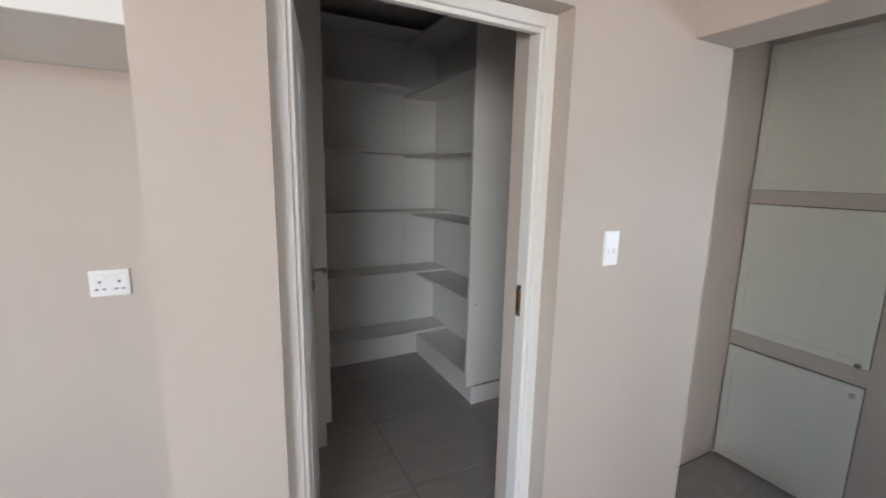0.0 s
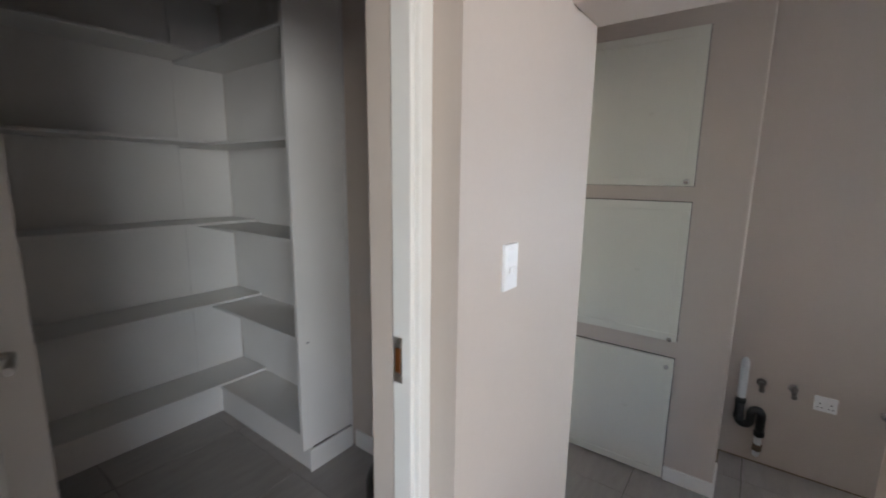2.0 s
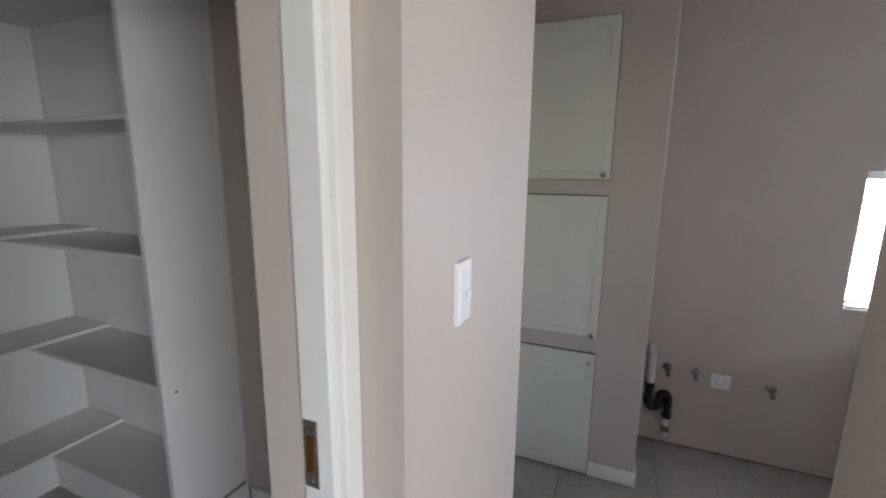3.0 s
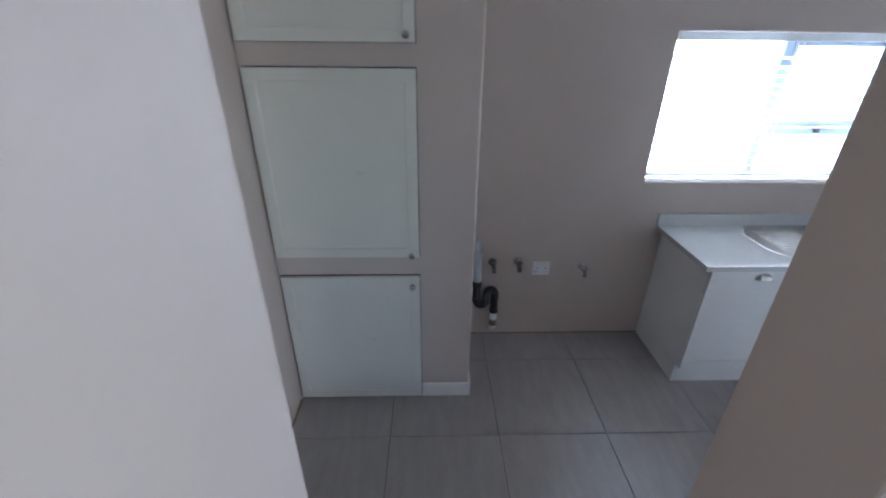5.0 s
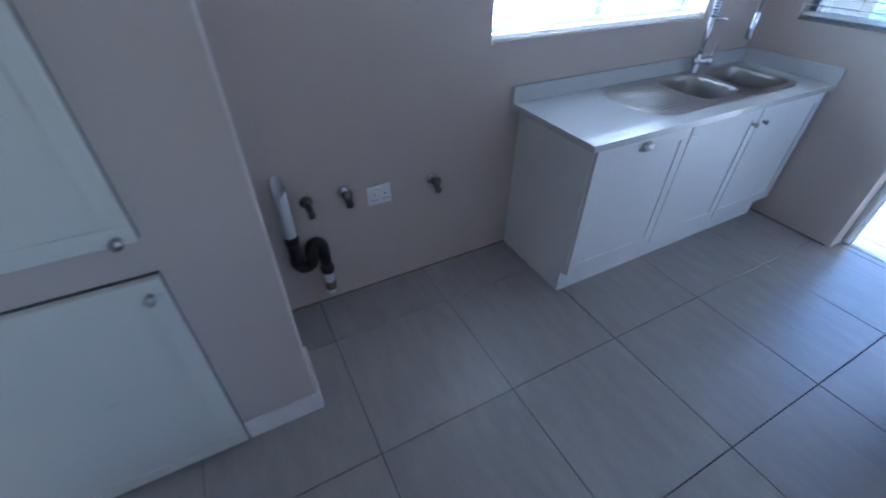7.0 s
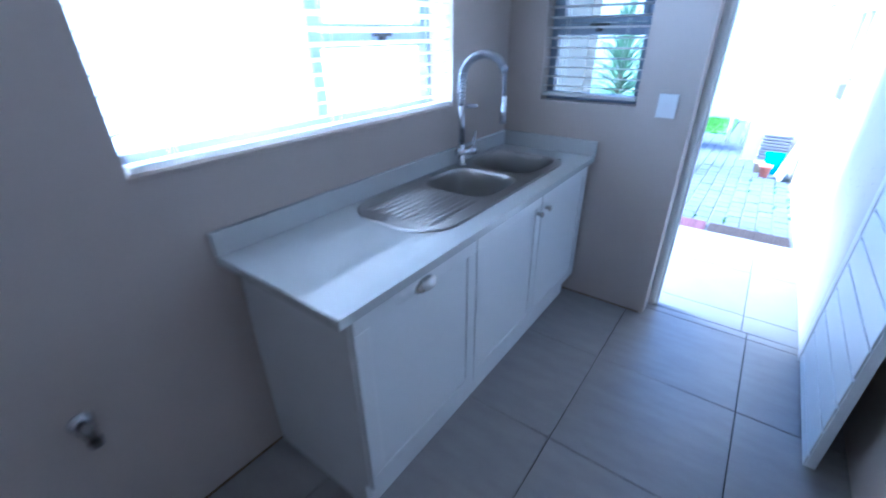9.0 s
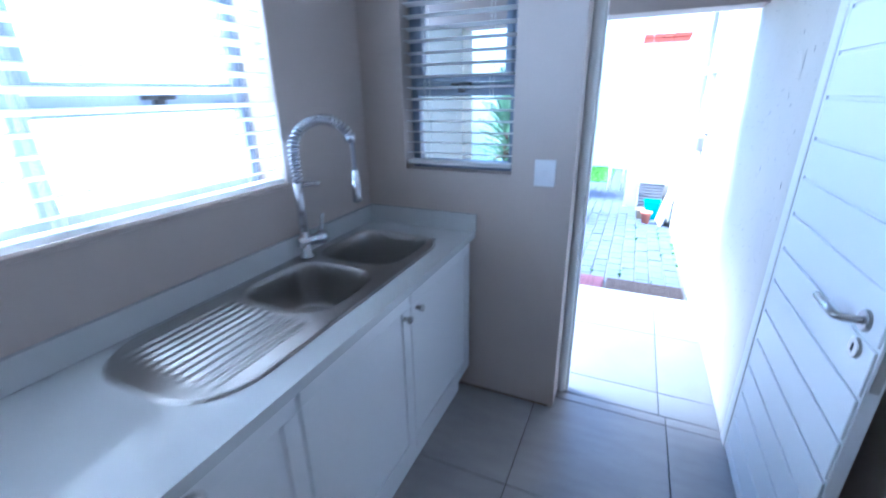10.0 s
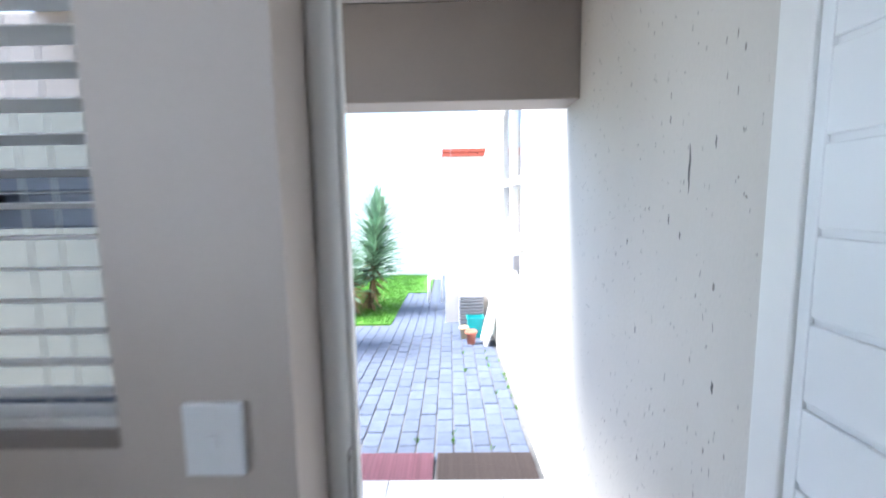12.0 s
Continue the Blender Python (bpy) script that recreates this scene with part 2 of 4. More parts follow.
def slab(axis, f0, f1, u, w, holes=()):
    """A wall (axis x or y: thickness f0..f1 on it, u along the other, w = z) or a plate (axis z: u = x, w = y) with rectangular holes."""
    us = sorted({u[0], u[1], *[min(max(h[i], u[0]), u[1]) for h in holes for i in (0, 1)]})
    ws = sorted({w[0], w[1], *[min(max(h[i], w[0]), w[1]) for h in holes for i in (2, 3)]})

    def full(i, j):
        if not (0 <= i < len(us) - 1 and 0 <= j < len(ws) - 1):
            return False
        cu, cw = (us[i] + us[i + 1]) / 2, (ws[j] + ws[j + 1]) / 2
        return not any(h[0] < cu < h[1] and h[2] < cw < h[3] for h in holes)

    bm, seen = bmesh.new(), {}

    def vert(f, a, b):
        key = (f, a, b)
        if key not in seen:
            seen[key] = bm.verts.new({"x": (f, a, b), "y": (a, f, b), "z": (a, b, f)}[axis])
        return seen[key]

    for i in range(len(us) - 1):
        for j in range(len(ws) - 1):
            if not full(i, j):
                continue
            a, b, c, d = us[i], us[i + 1], ws[j], ws[j + 1]
            for f in (f0, f1):
                bm.faces.new((vert(f, a, c), vert(f, b, c), vert(f, b, d), vert(f, a, d)))
            for ni, nj, p, q in ((i - 1, j, (a, c), (a, d)), (i + 1, j, (b, c), (b, d)), (i, j - 1, (a, c), (b, c)), (i, j + 1, (a, d), (b, d))):
                if not full(ni, nj):
                    bm.faces.new((vert(f0, *p), vert(f0, *q), vert(f1, *q), vert(f1, *p)))
    return bm


def soften(bm, test, offset, seg=4):
    """Rounds the edges whose both ends pass the test."""
    es = [e for e in bm.edges if test(e.verts[0].co) and test(e.verts[1].co) and not e.calc_length() < 1e-6 and len(e.link_faces) == 2 and e.calc_face_angle(0) > 0.3]
    bmesh.ops.bevel(bm, geom=es, offset=offset, segments=seg, affect="EDGES", profile=0.5)
    for f in bm.faces:
        f.smooth = False
    return bm


# ---- levels and planes ----
KF, TOP = 0.45, 3.17  # kitchen floor over the scullery floor, ceiling
PY0, PY1 = 1.957, 2.19  # pantry front wall
OX0, OX1 = 2.503, 2.757  # wall between kitchen and scullery
EX = 4.64  # scullery window wall
SY0, SY1 = -1.61, -1.77  # scullery back wall
XW = 2.92  # outside wall of the yard

# ---- structure ----
bm = slab("y", PY0, PY1, (0.771, OX1), (0, TOP), [(1.024, 1.911, KF, 2.500)])
soften(bm, lambda c: abs(c.y - PY0) < 1e-4 and (abs(c.x - OX1) < 1e-4 or abs(c.x - 0.771) < 1e-4 or abs(c.x - 1.911) < 1e-4), 0.016, 6)
solid("wall_pantry_front", bm, WALL, "beige painted plaster wall round the pantry doorway", "wall", "structure")
solid("wall_pantry_left", box(0.771, 1.0, PY1, 4.5, 0, TOP), WALL, "beige painted plaster wall beside the pantry", "wall", "structure")
solid("wall_pantry_right", box(2.62, OX1, PY1, 4.5, 0, TOP), WALL, "beige painted plaster wall behind the pantry shelves", "wall", "structure")
solid("wall_pantry_back", box(1.0, 2.62, 4.333, 4.5, 0, TOP), WALL, "beige painted plaster wall at the pantry's back", "wall", "structure")
solid("wall_kitchen_recess", box(-2.6, 0.771, 2.66, 2.82, 0, TOP), WALL, "beige painted wall with a socket under a cupboard", "wall", "structure")
bm = box(OX0, 2.780, -2.6, 1.068, 0, TOP)
soften(bm, lambda c: abs(c.y - 1.068) < 1e-4, 0.012)
solid("wall_partition", bm, WALL, "beige painted wall ending at a wide square opening", "wall", "structure")
bm = box(OX0, OX1, 1.068, PY0, 2.500, TOP)
soften(bm, lambda c: abs(c.z - 2.500) < 1e-4 and 1.1 < c.y + 1, 0.008, 3)
solid("beam_opening", bm, WALL, "beige painted beam over the wide opening", "beam", "structure")
solid("wall_scullery_left", box(OX1, 4.05, 2.462, 2.65, 0, TOP), WALL, "mauve-beige painted scullery side wall", "wall", "structure")
bm = box(4.05, 4.80, 1.457, 2.65, 0, TOP)
soften(bm, lambda c: abs(c.x - 4.05) < 1e-4 and abs(c.y - 1.457) < 1e-4, 0.01)
solid("wall_cupboards", bm, WALL, "beige painted wall block with three cupboard doors", "wall", "structure")
W1 = (-1.072, 0.348, 1.156, 2.0)
bm = slab("x", EX, 4.86, (SY1, 1.457), (0, TOP), [W1])
solid("wall_window_side", bm, WALL, "mauve-beige painted wall with a wide window over the sink", "wall", "structure")
W2 = (3.914, 4.424, 1.143, 2.05)
bm = slab("y", SY1, SY0, (OX1, EX), (0, TOP), [W2, (2.0, 3.656, -1, 2.07)])
soften(bm, lambda c: abs(c.x - 3.656) < 1e-4 and abs(c.y - SY0) < 1e-4, 0.03, 6)
solid("wall_back_door", bm, WALL, "mauve-beige painted wall with a small window and the back door", "wall", "structure")
# unseen kitchen walls; their openings are added to let daylight in
solid("wall_kitchen_west", slab("x", -2.75, -2.6, (-2.75, 2.82), (0, TOP), [(-1.8, 0.6, 1.25, 2.65)]), WALL, "unseen beige painted kitchen wall with an opening added for daylight", "wall", "structure")
solid("wall_kitchen_south", slab("y", -2.75, -2.6, (-2.6, OX1), (0, TOP), [(-2.3, -0.2, 1.3, 2.8)]), WALL, "unseen beige painted kitchen wall with an opening added for daylight", "wall", "structure")
solid("ceiling_kitchen", box(-2.75, OX1, -2.75, PY1, TOP, TOP + 0.15), CEIL, "plain pale painted ceiling", "ceiling", "structure")
solid("ceiling_recess", box(-2.75, 0.9, PY1, 2.82, TOP, TOP + 0.15), CEIL, "plain pale painted ceiling", "ceiling", "structure")
solid("ceiling_pantry", box(0.9, OX1, PY1, 4.5, TOP, TOP + 0.15), CEIL, "plain pale painted ceiling", "ceiling", "structure")
solid("ceiling_scullery", box(OX1, 4.86, SY1, 2.65, TOP, TOP + 0.15), CEIL, "plain pale painted ceiling", "ceiling", "structure")
floor_kitchen = solid("floor_kitchen", box(-2.6, OX0, -2.6, PY0, KF - 0.15, KF), GROUT_AND_GAP, "grey tiled kitchen floor", "floor", "structure")
solid("floor_recess", box(-2.6, 0.771, PY0, 2.66, KF - 0.15, KF), TILE, "grey tiled kitchen floor", "floor", "structure")
floor_pantry = solid("floor_pantry", box(1.0, 2.62, PY0 + 0.001, 4.36, KF - 0.15, KF - 0.006), GROUT_AND_GAP, "grey tiled pantry floor with dark joints", "floor", "structure")
step = solid("step", box(OX0, OX1 + 0.05, 1.065, PY0, 0, 0.225, 0.006), TILE, "grey tiled step down to the scullery", "step", "structure")
floor_scullery = solid("floor_scullery", box(OX1, EX, SY0, 2.462, -0.15, -0.006), GROUT_AND_GAP, "grey tiled scullery floor with dark joints", "floor", "structure")
floor_porch = solid("floor_porch", box(XW, 5.2, -3.13, SY0, -0.15, -0.006), GROUT_AND_GAP, "pale grey tiled porch floor", "floor", "structure")


def tile_field(parent, mat, x0, x1, y0, y1, z, gx, gy, size=0.6, gap=0.004):
    """Floor tiles of one size on a grid through (gx, gy), cut at the walls."""
    base = root_of(parent)
    shared = {}
    i0, i1 = math.floor((x0 - gx) / size), math.ceil((x1 - gx) / size)
    j0, j1 = math.floor((y0 - gy) / size), math.ceil((y1 - gy) / size)
    for i in range(i0, i1):
        for j in range(j0, j1):
            a, b = max(gx + i * size + gap / 2, x0), min(gx + (i + 1) * size - gap / 2, x1)
            c, d = max(gy + j * size + gap / 2, y0), min(gy + (j + 1) * size - gap / 2, y1)
            if b - a < 0.01 or d - c < 0.01:
                continue
            key = (round(b - a, 3), round(d - c, 3))
            if key not in shared:
                shared[key] = finish(box(-(b - a) / 2, (b - a) / 2, -(d - c) / 2, (d - c) / 2, -0.009, 0, 0.0012, 1), mat)
            ob = new("tile", shared[key])
            ob.parent = parent
            ob.location = Vector(((a + b) / 2, (c + d) / 2, z)) - base


# skirtings
def skirting(name, x0, x1, y0, y1, z, label):
    bm = box(x0, x1, y0, y1, z, z + 0.10, 0.006, 2)
    return solid(name, bm, WHITE, label, "skirting", "structure")


skirting("baseboard_column", 4.034, 4.05, 1.445, 1.733, 0, "white moulded skirting at the column foot")
skirting("baseboard_column_return", 4.05, 4.30, 1.443, 1.457, 0, "white moulded skirting at the column foot")
skirting("baseboard_pantry", 2.604, 2.62, 2.19, 3.12, KF, "white skirting on the pantry wall")



def bead(x0, x1, y0, y1):
    solid("trim", box(x0, x1, y0, y1, 0, 0.009, 0.003, 1), BEAD, "dirty brown mortar line along the floor", "trim", "structure")


bead(4.631, 4.64, 0.142, 1.457)
bead(3.68, 4.15, SY0, SY0 + 0.009)
bead(4.30, 4.64, 1.448, 1.457)
bead(OX1, 4.02, 2.453, 2.462)

# ---- pantry door frame and door ----
pantry_frame = thing("door_frame_1", (1.45, 2.02, KF), "white painted door frame of the pantry, with a rebate", "door frame", kind="structure")


def frame_leg(bm, x0, x1, stop, z0, z1):
    add_box(bm, min(x0, x1), max(x0, x1), 2.032, 2.105, z0, z1, 0.004)
    add_box(bm, min(x1, stop), max(x1, stop), 2.047, 2.104, z0, z1, 0.003)


for name, x0, x1, stop in (("left_post", 1.025, 1.076, 1.090), ("right_post", 1.910, 1.868, 1.852)):
    bm = bmesh.new()
    frame_leg(bm, x0, x1, stop, KF, 2.498)
    part(name, bm, WHITE, pantry_frame)
bm = bmesh.new()
add_box(bm, 1.076, 1.868, 2.034, 2.104, 2.455, 2.498, 0.004)
add_box(bm, 1.090, 1.852, 2.049, 2.075, 2.44, 2.456, 0.003)
part("head", bm, WHITE, pantry_frame)
solid("trim", box(1.858, 1.9105, 2.1065, PY1 - 0.002, KF, 2.498, 0.006), WALL, "beige plaster reveal behind the pantry door frame", "trim", "structure")
strike = part("strike_plate", box(1.8505, 1.8535, 2.074, 2.100, 1.480, 1.595, 0.001), NICKEL, pantry_frame, "steel strike plate with screws")
part("latch_recess", box(1.8488, 1.8507, 2.080, 2.094, 1.507, 1.568), BRASS, strike, "brown latch opening")
for z in (1.492, 1.583):
    part("screw", lathe((1.8506, 2.087, z), (-1, 0, 0), [(0, 0.004), (0.001, 0.003)], 8), NICKEL, strike)
part("hinge_sticker", box(1.044, 1.070, 2.0305, 2.033, 2.10, 2.24), PLATE, pantry_frame, "torn white paper sticker")

pantry_door = thing("pantry_door", (1.099, 2.105, KF), "white panelled pantry door standing open", "door")
part("leaf", box(1.060, 1.100, 2.108, 2.86, KF + 0.01, 2.44, 0.003), WHITE, pantry_door)
for z0, z1 in ((KF + 0.12, KF + 0.85), (KF + 1.15, KF + 1.85)):
    bm = bmesh.new()
    for y0, y1, a, b in ((2.22, 2.235, z0, z1), (2.735, 2.75, z0, z1), (2.235, 2.735, z0, z0 + 0.015), (2.235, 2.735, z1 - 0.015, z1)):
        add_box(bm, 1.100, 1.105, y0, y1, a, b, 0.002, 1)
    part("panel_moulding", bm, WHITE, pantry_door)


def lever_handle(parent, x, y, z, out, along, reach=0.115):
    """Lever on a round rose; out: the sign of the side on x, along: the sign of the lever's run on y."""
    h = part("lever", tube([(x, y, z), (x + out * 0.045, y, z), (x + out * 0.055, y + along * 0.008, z), (x + out * 0.057, y + along * 0.03, z), (x + out * 0.055, y + along * reach, z)], [0.009, 0.009, 0.0095, 0.0095, 0.0095], 12), NICKEL, parent, "satin steel lever handle")
    part("rose", lathe((x, y, z), (out, 0, 0), [(0, 0.026), (0.007, 0.026), (0.009, 0.022)]), NICKEL, h)
    part("key_rose", lathe((x, y, z - 0.07), (out, 0, 0), [(0, 0.025), (0.006, 0.025), (0.008, 0.021)]), NICKEL, h)
    part("keyhole", box(x + out * 0.008, x + out * 0.0095, y - 0.003, y + 0.003, z - 0.08, z - 0.06), DARK, h)


lever_handle(pantry_door, 1.100, 2.79, 1.56, 1, -1)
pantry_door.rotation_euler = (0, 0, radians(-12))

# ---- pantry shelves ----
def shelf_unit(name, at, label):
    return thing(name, at, label, "shelf unit", "pantry shelf units")


back_unit = shelf_unit("shelf_unit", (1.8, 4.2, KF), "empty white melamine shelves along the pantry's back wall")
right_unit = shelf_unit("shelf_unit", (2.46, 3.6, KF), "empty white melamine shelves with a tall end panel")
left_unit = shelf_unit("shelf_unit", (1.15, 3.7, KF), "white melamine shelves beside the open door")
LEVELS = (0.668, 1.198, 1.690, 2.165, 2.650, 3.06)
for z in LEVELS:
    part("shelf", box(1.0, 2.600, 4.012, 4.311, z - 0.016, z, 0.0015, 1), MELAMINE, back_unit)
    part("shelf", box(2.300, 2.602, 3.178, 4.309, z - 0.034, z - 0.018, 0.0015, 1), MELAMINE, right_unit)
    part("shelf", box(1.002, 1.34, 3.127, 4.011, z - 0.034, z - 0.018, 0.0015, 1), MELAMINE, left_unit)
part("plinth", box(1.33, 2.345, 4.080, 4.096, KF, 0.651, 0.001, 1), MELAMINE, back_unit)
part("back_panel", box(1.0, 2.30, 4.313, 4.330, KF, 3.10), MELAMINE, back_unit)
part("back_panel", box(2.304, 2.60, 4.313, 4.332, KF, 3.10), MELAMINE, back_unit)
part("joint_strip", box(2.292, 2.306, 4.307, 4.3135, 0.66, 3.10, 0.002, 1), MELAMINE, back_unit)
part("plinth", box(2.328, 2.344, 3.146, 4.09, KF, 0.633, 0.001, 1), MELAMINE, right_unit)
part("plinth", box(2.320, 2.60, 3.134, 3.1455, KF, 0.574, 0.001, 1), MELAMINE, right_unit)
part("end_panel", box(2.290, 2.60, 3.150, 3.176, 0.577, 3.10, 0.0015, 1), MELAMINE, right_unit)
part("side_panel", box(2.603, 2.618, 3.15, 4.312, KF, 3.10), MELAMINE, right_unit)
part("screw_cap", lathe((2.34, 3.150, 1.15), (0, -1, 0), [(0, 0.006), (0.002, 0.005)], 10), GREYP, right_unit, "small dark screw cap")
part("end_panel", box(1.002, 1.378, 3.10, 3.125, 0.60, 3.10, 0.0015, 1), MELAMINE, left_unit)
part("plinth", box(1.002, 1.35, 3.108, 3.124, KF, 0.60, 0.001, 1), MELAMINE, left_unit)
part("plinth", box(1.334, 1.35, 3.124, 4.08, KF, 0.60, 0.001, 1), MELAMINE, left_unit)

bin_ = thing("bin", (2.40, 2.60, KF), "black plastic waste bin on the pantry floor", "bin")
part("tub", lathe((2.40, 2.60, KF), (0, 0, 1), [(0, 0.10), (0.02, 0.125), (0.10, 0.145), (0.18, 0.145), (0.22, 0.13), (0.235, 0.10), (0.235, 0.06)], 28), BLACKP, bin_)
leaner = thing("plastic_board", (2.57, 2.80, KF), "small blue-grey plastic board leaning on the pantry wall", "board")
bm = box(-0.006, 0.006, -0.11, 0.11, 0, 0.40, 0.004)
bmesh.ops.rotate(bm, verts=bm.verts, cent=(0, 0, 0), matrix=Matrix.Rotation(radians(5), 3, "Y"))
bmesh.ops.translate(bm, verts=bm.verts, vec=(2.565, 2.78, KF + 0.001))
part("sheet", bm, RAGM, leaner)
part("rim", box(2.553, 2.578, 2.672, 2.888, KF + 0.0005, KF + 0.03, 0.003, 1), GREYP, leaner, "grey bottom rim")

# ---- plates: sockets, switches ----
def plate(name, label, at, normal, w, h, kind_="socket"):
    """A wall plate; at = centre on the wall, normal one of x-, y-, y+."""
    ob = thing(name, (0, 0, 0), label, "socket" if kind_ == "socket" else "switch")
    ux = {"x-": (0, -1, 0), "y-": (1, 0, 0), "y+": (-1, 0, 0)}[normal]
    nz = {"x-": (-1, 0, 0), "y-": (0, -1, 0), "y+": (0, 1, 0)}[normal]
    m = Matrix((ux, (0, 0, 1), nz)).transposed()
    ob.matrix_basis = Matrix.Translation(at) @ m.to_4x4()

    def sub(name2, bm, mat, parent=ob, label2=""):
        o = new(name2, finish(bm, mat))
        o.parent = parent
        return tagged(o, label2)

    cover = sub("cover", box(-w / 2, w / 2, -h / 2, h / 2, -0.002, 0.010, 0.003), PLATE)
    if kind_ == "socket":
        sub("inset", box(-w * 0.42, w * 0.42, -h * 0.36, h * 0.34, 0.009, 0.0125, 0.001, 1), PLATE, cover)
        for s in (-1, 1):
            sub("rocker", box(s * w * 0.12 - 0.009, s * w * 0.12 + 0.009, h * 0.12, h * 0.28, 0.0115, 0.016, 0.002, 1), PLATE, cover)
            sub("slot", box(s * w * 0.24 - 0.0034, s * w * 0.24 + 0.0034, 0.001, 0.009, 0.0115, 0.0131), DARK, cover, "dark pin opening")
            for k in (-1, 1):
                sub("slot", box(s * w * 0.24 + k * w * 0.09 - 0.0045, s * w * 0.24 + k * w * 0.09 + 0.0045, -h * 0.25, -h * 0.25 + 0.0045, 0.0115, 0.0131), DARK, cover, "dark pin opening")
    elif kind_ == "double":
        sub("inset", box(-w * 0.40, w * 0.40, -h * 0.40, h * 0.40, 0.009, 0.012, 0.001, 1), PLATE, cover)
        for s in (-1, 1):
            sub("rocker", box(s * w * 0.16 - w * 0.11, s * w * 0.16 + w * 0.11, -h * 0.14, h * 0.02, 0.0115, 0.0165, 0.002, 1), PLATE, cover)
    else:
        sub("rocker", box(-w * 0.11, w * 0.11, -h * 0.09, h * 0.09, 0.009, 0.0135, 0.002, 1), PLATE, cover)
    return ob


plate("socket", "white double socket on the kitchen wall", (0.555, 2.66, 1.600), "y-", 0.112, 0.092)
plate("light_switch", "white two-gang light switch beside the pantry door", (2.150, PY0, 1.736), "y-", 0.074, 0.126, "double")
plate("socket", "white double socket above the scullery floor", (EX, 0.926, 0.552), "x-", 0.115, 0.10)
plate("light_switch", "white single light switch beside the back door", (3.771, SY0, 1.160), "y+", 0.086, 0.110, "single")

# ---- overhead kitchen cupboard ----
overhead = thing("wall_cupboard", (-0.6, 2.4, 2.292), "white overhead kitchen cupboard above the socket", "cupboard")
part("body", box(-2.2, 0.768, 2.12, 2.658, 2.292, 3.0, 0.002, 1), MELAMINE, overhead)
for x0, x1 in ((-2.2, -1.2), (-1.197, -0.22), (-0.217, 0.768)):
    part("door", box(x0, x1, 2.098, 2.119, 2.290, 3.0, 0.003), CAB, overhead)

# ---- cupboard doors in the scullery wall ----
def cupboard_door(z0, z1, knob_z, label, lean=0.0):
    y0, y1 = 1.738, 2.448
    ob = thing("cupboard_door", (4.05, 2.11, z0), label, "cupboard door", "wall cupboard doors")
    # dark sheet behind the panel puts the gap's shade into colour
    part("surround", box(4.044, 4.0495, y0 - 0.003, y1 + 0.004, z0 - 0.002, z1 + 0.005), GROUT_AND_GAP, ob, "dark sheet painted for the shade in the gap round the door")
    part("panel", box(4.028, 4.045, y0, y1, z0, z1, 0.002, 1), CUPB, ob)
    for a, b, c, d, n in ((y0, y1, z0, z0 + 0.05, "rail"), (y0, y1, z1 - 0.05, z1, "rail"), (y0, y0 + 0.05, z0 + 0.05, z1 - 0.05, "stile"), (y1 - 0.05, y1, z0 + 0.05, z1 - 0.05, "stile")):
        part(n, box(4.022, 4.0285, a, b, c, d, 0.0018, 1), CUPB, ob)
    knob = part("knob", lathe((4.022, y0 + 0.037, knob_z), (-1, 0, 0), [(0, 0.010), (0.010, 0.006), (0.016, 0.012), (0.022, 0.0155), (0.027, 0.013), (0.029, 0.004)], 20), NICKEL, ob, "round satin metal knob")
    return ob


cupboard_door(0.018, 0.850, 0.800, "cream panelled cupboard door at floor level")
cupboard_door(0.968, 1.840, 0.983, "cream panelled cupboard door at middle height")
cupboard_door(1.936, 2.825, 1.964, "cream panelled cupboard door under the ceiling")

# ---- taps, pipe on the scullery wall ----
def wall_tap(y, z, stout, label):
    ob = thing("washing_machine_tap", (EX, y, z), label, "tap", "wall taps")
    part("flange", lathe((EX, y, z), (-1, 0, 0), [(0, 0.029), (0.005, 0.028), (0.012, 0.018), (0.016, 0.014)]), CHROME if stout else TARNISH, ob)
    part("body", tube([(EX - 0.008, y, z), (EX - 0.045, y, z - 0.002), (EX - 0.062, y - 0.002, z - 0.010), (EX - 0.068, y - 0.004, z - 0.030)], [0.014, 0.016, 0.015, 0.012], 14), TARNISH, ob)
    if stout:
        part("handle", lathe((EX - 0.040, y, z + 0.006), (-0.9, 0, 0.45), [(0, 0.010), (0.022, 0.010), (0.024, 0.020), (0.038, 0.019), (0.041, 0.012)], 10), TARNISH, ob)
    part("outlet", lathe((EX - 0.068, y - 0.004, z - 0.022), (-0.1, 0, -1), [(0, 0.016), (0.02, 0.016), (0.021, 0.009)], 8), TARNISH, ob)


wall_tap(1.262, 0.600, False, "small chrome wall tap beside the waste pipe")
wall_tap(1.092, 0.606, True, "chrome washing machine tap on the wall")
wall_tap(0.648, 0.565, True, "chrome washing machine tap near the sink cabinet")
waste = thing("waste_pipe", (4.59, 1.33, 0.02), "white and black plastic waste trap pipe on the wall", "pipe")
PX, PY = 4.592, 1.364
bm = tube([(PX, PY, 0.725), (PX, PY, 0.66), (PX, PY, 0.45)], 0.026, 16, caps=False)
add_tube(bm, [(PX, PY, 0.45), (PX, PY, 0.66), (PX, PY, 0.725)], 0.022, 16, caps=False)
for v in bm.verts:
    if v.co.z > 0.69:
        v.co.z += (v.co.x - PX) * 1.6
part("standpipe", bm, PVC, waste, "white open standpipe with a slanted mouth")
U, A = 0.034, 0.029
bend = [(PX, PY, 0.48), (PX, PY, 0.335)]
bend += [(PX, PY - U + U * math.cos(math.pi * k / 10), 0.322 - U * math.sin(math.pi * k / 10)) for k in range(11)]
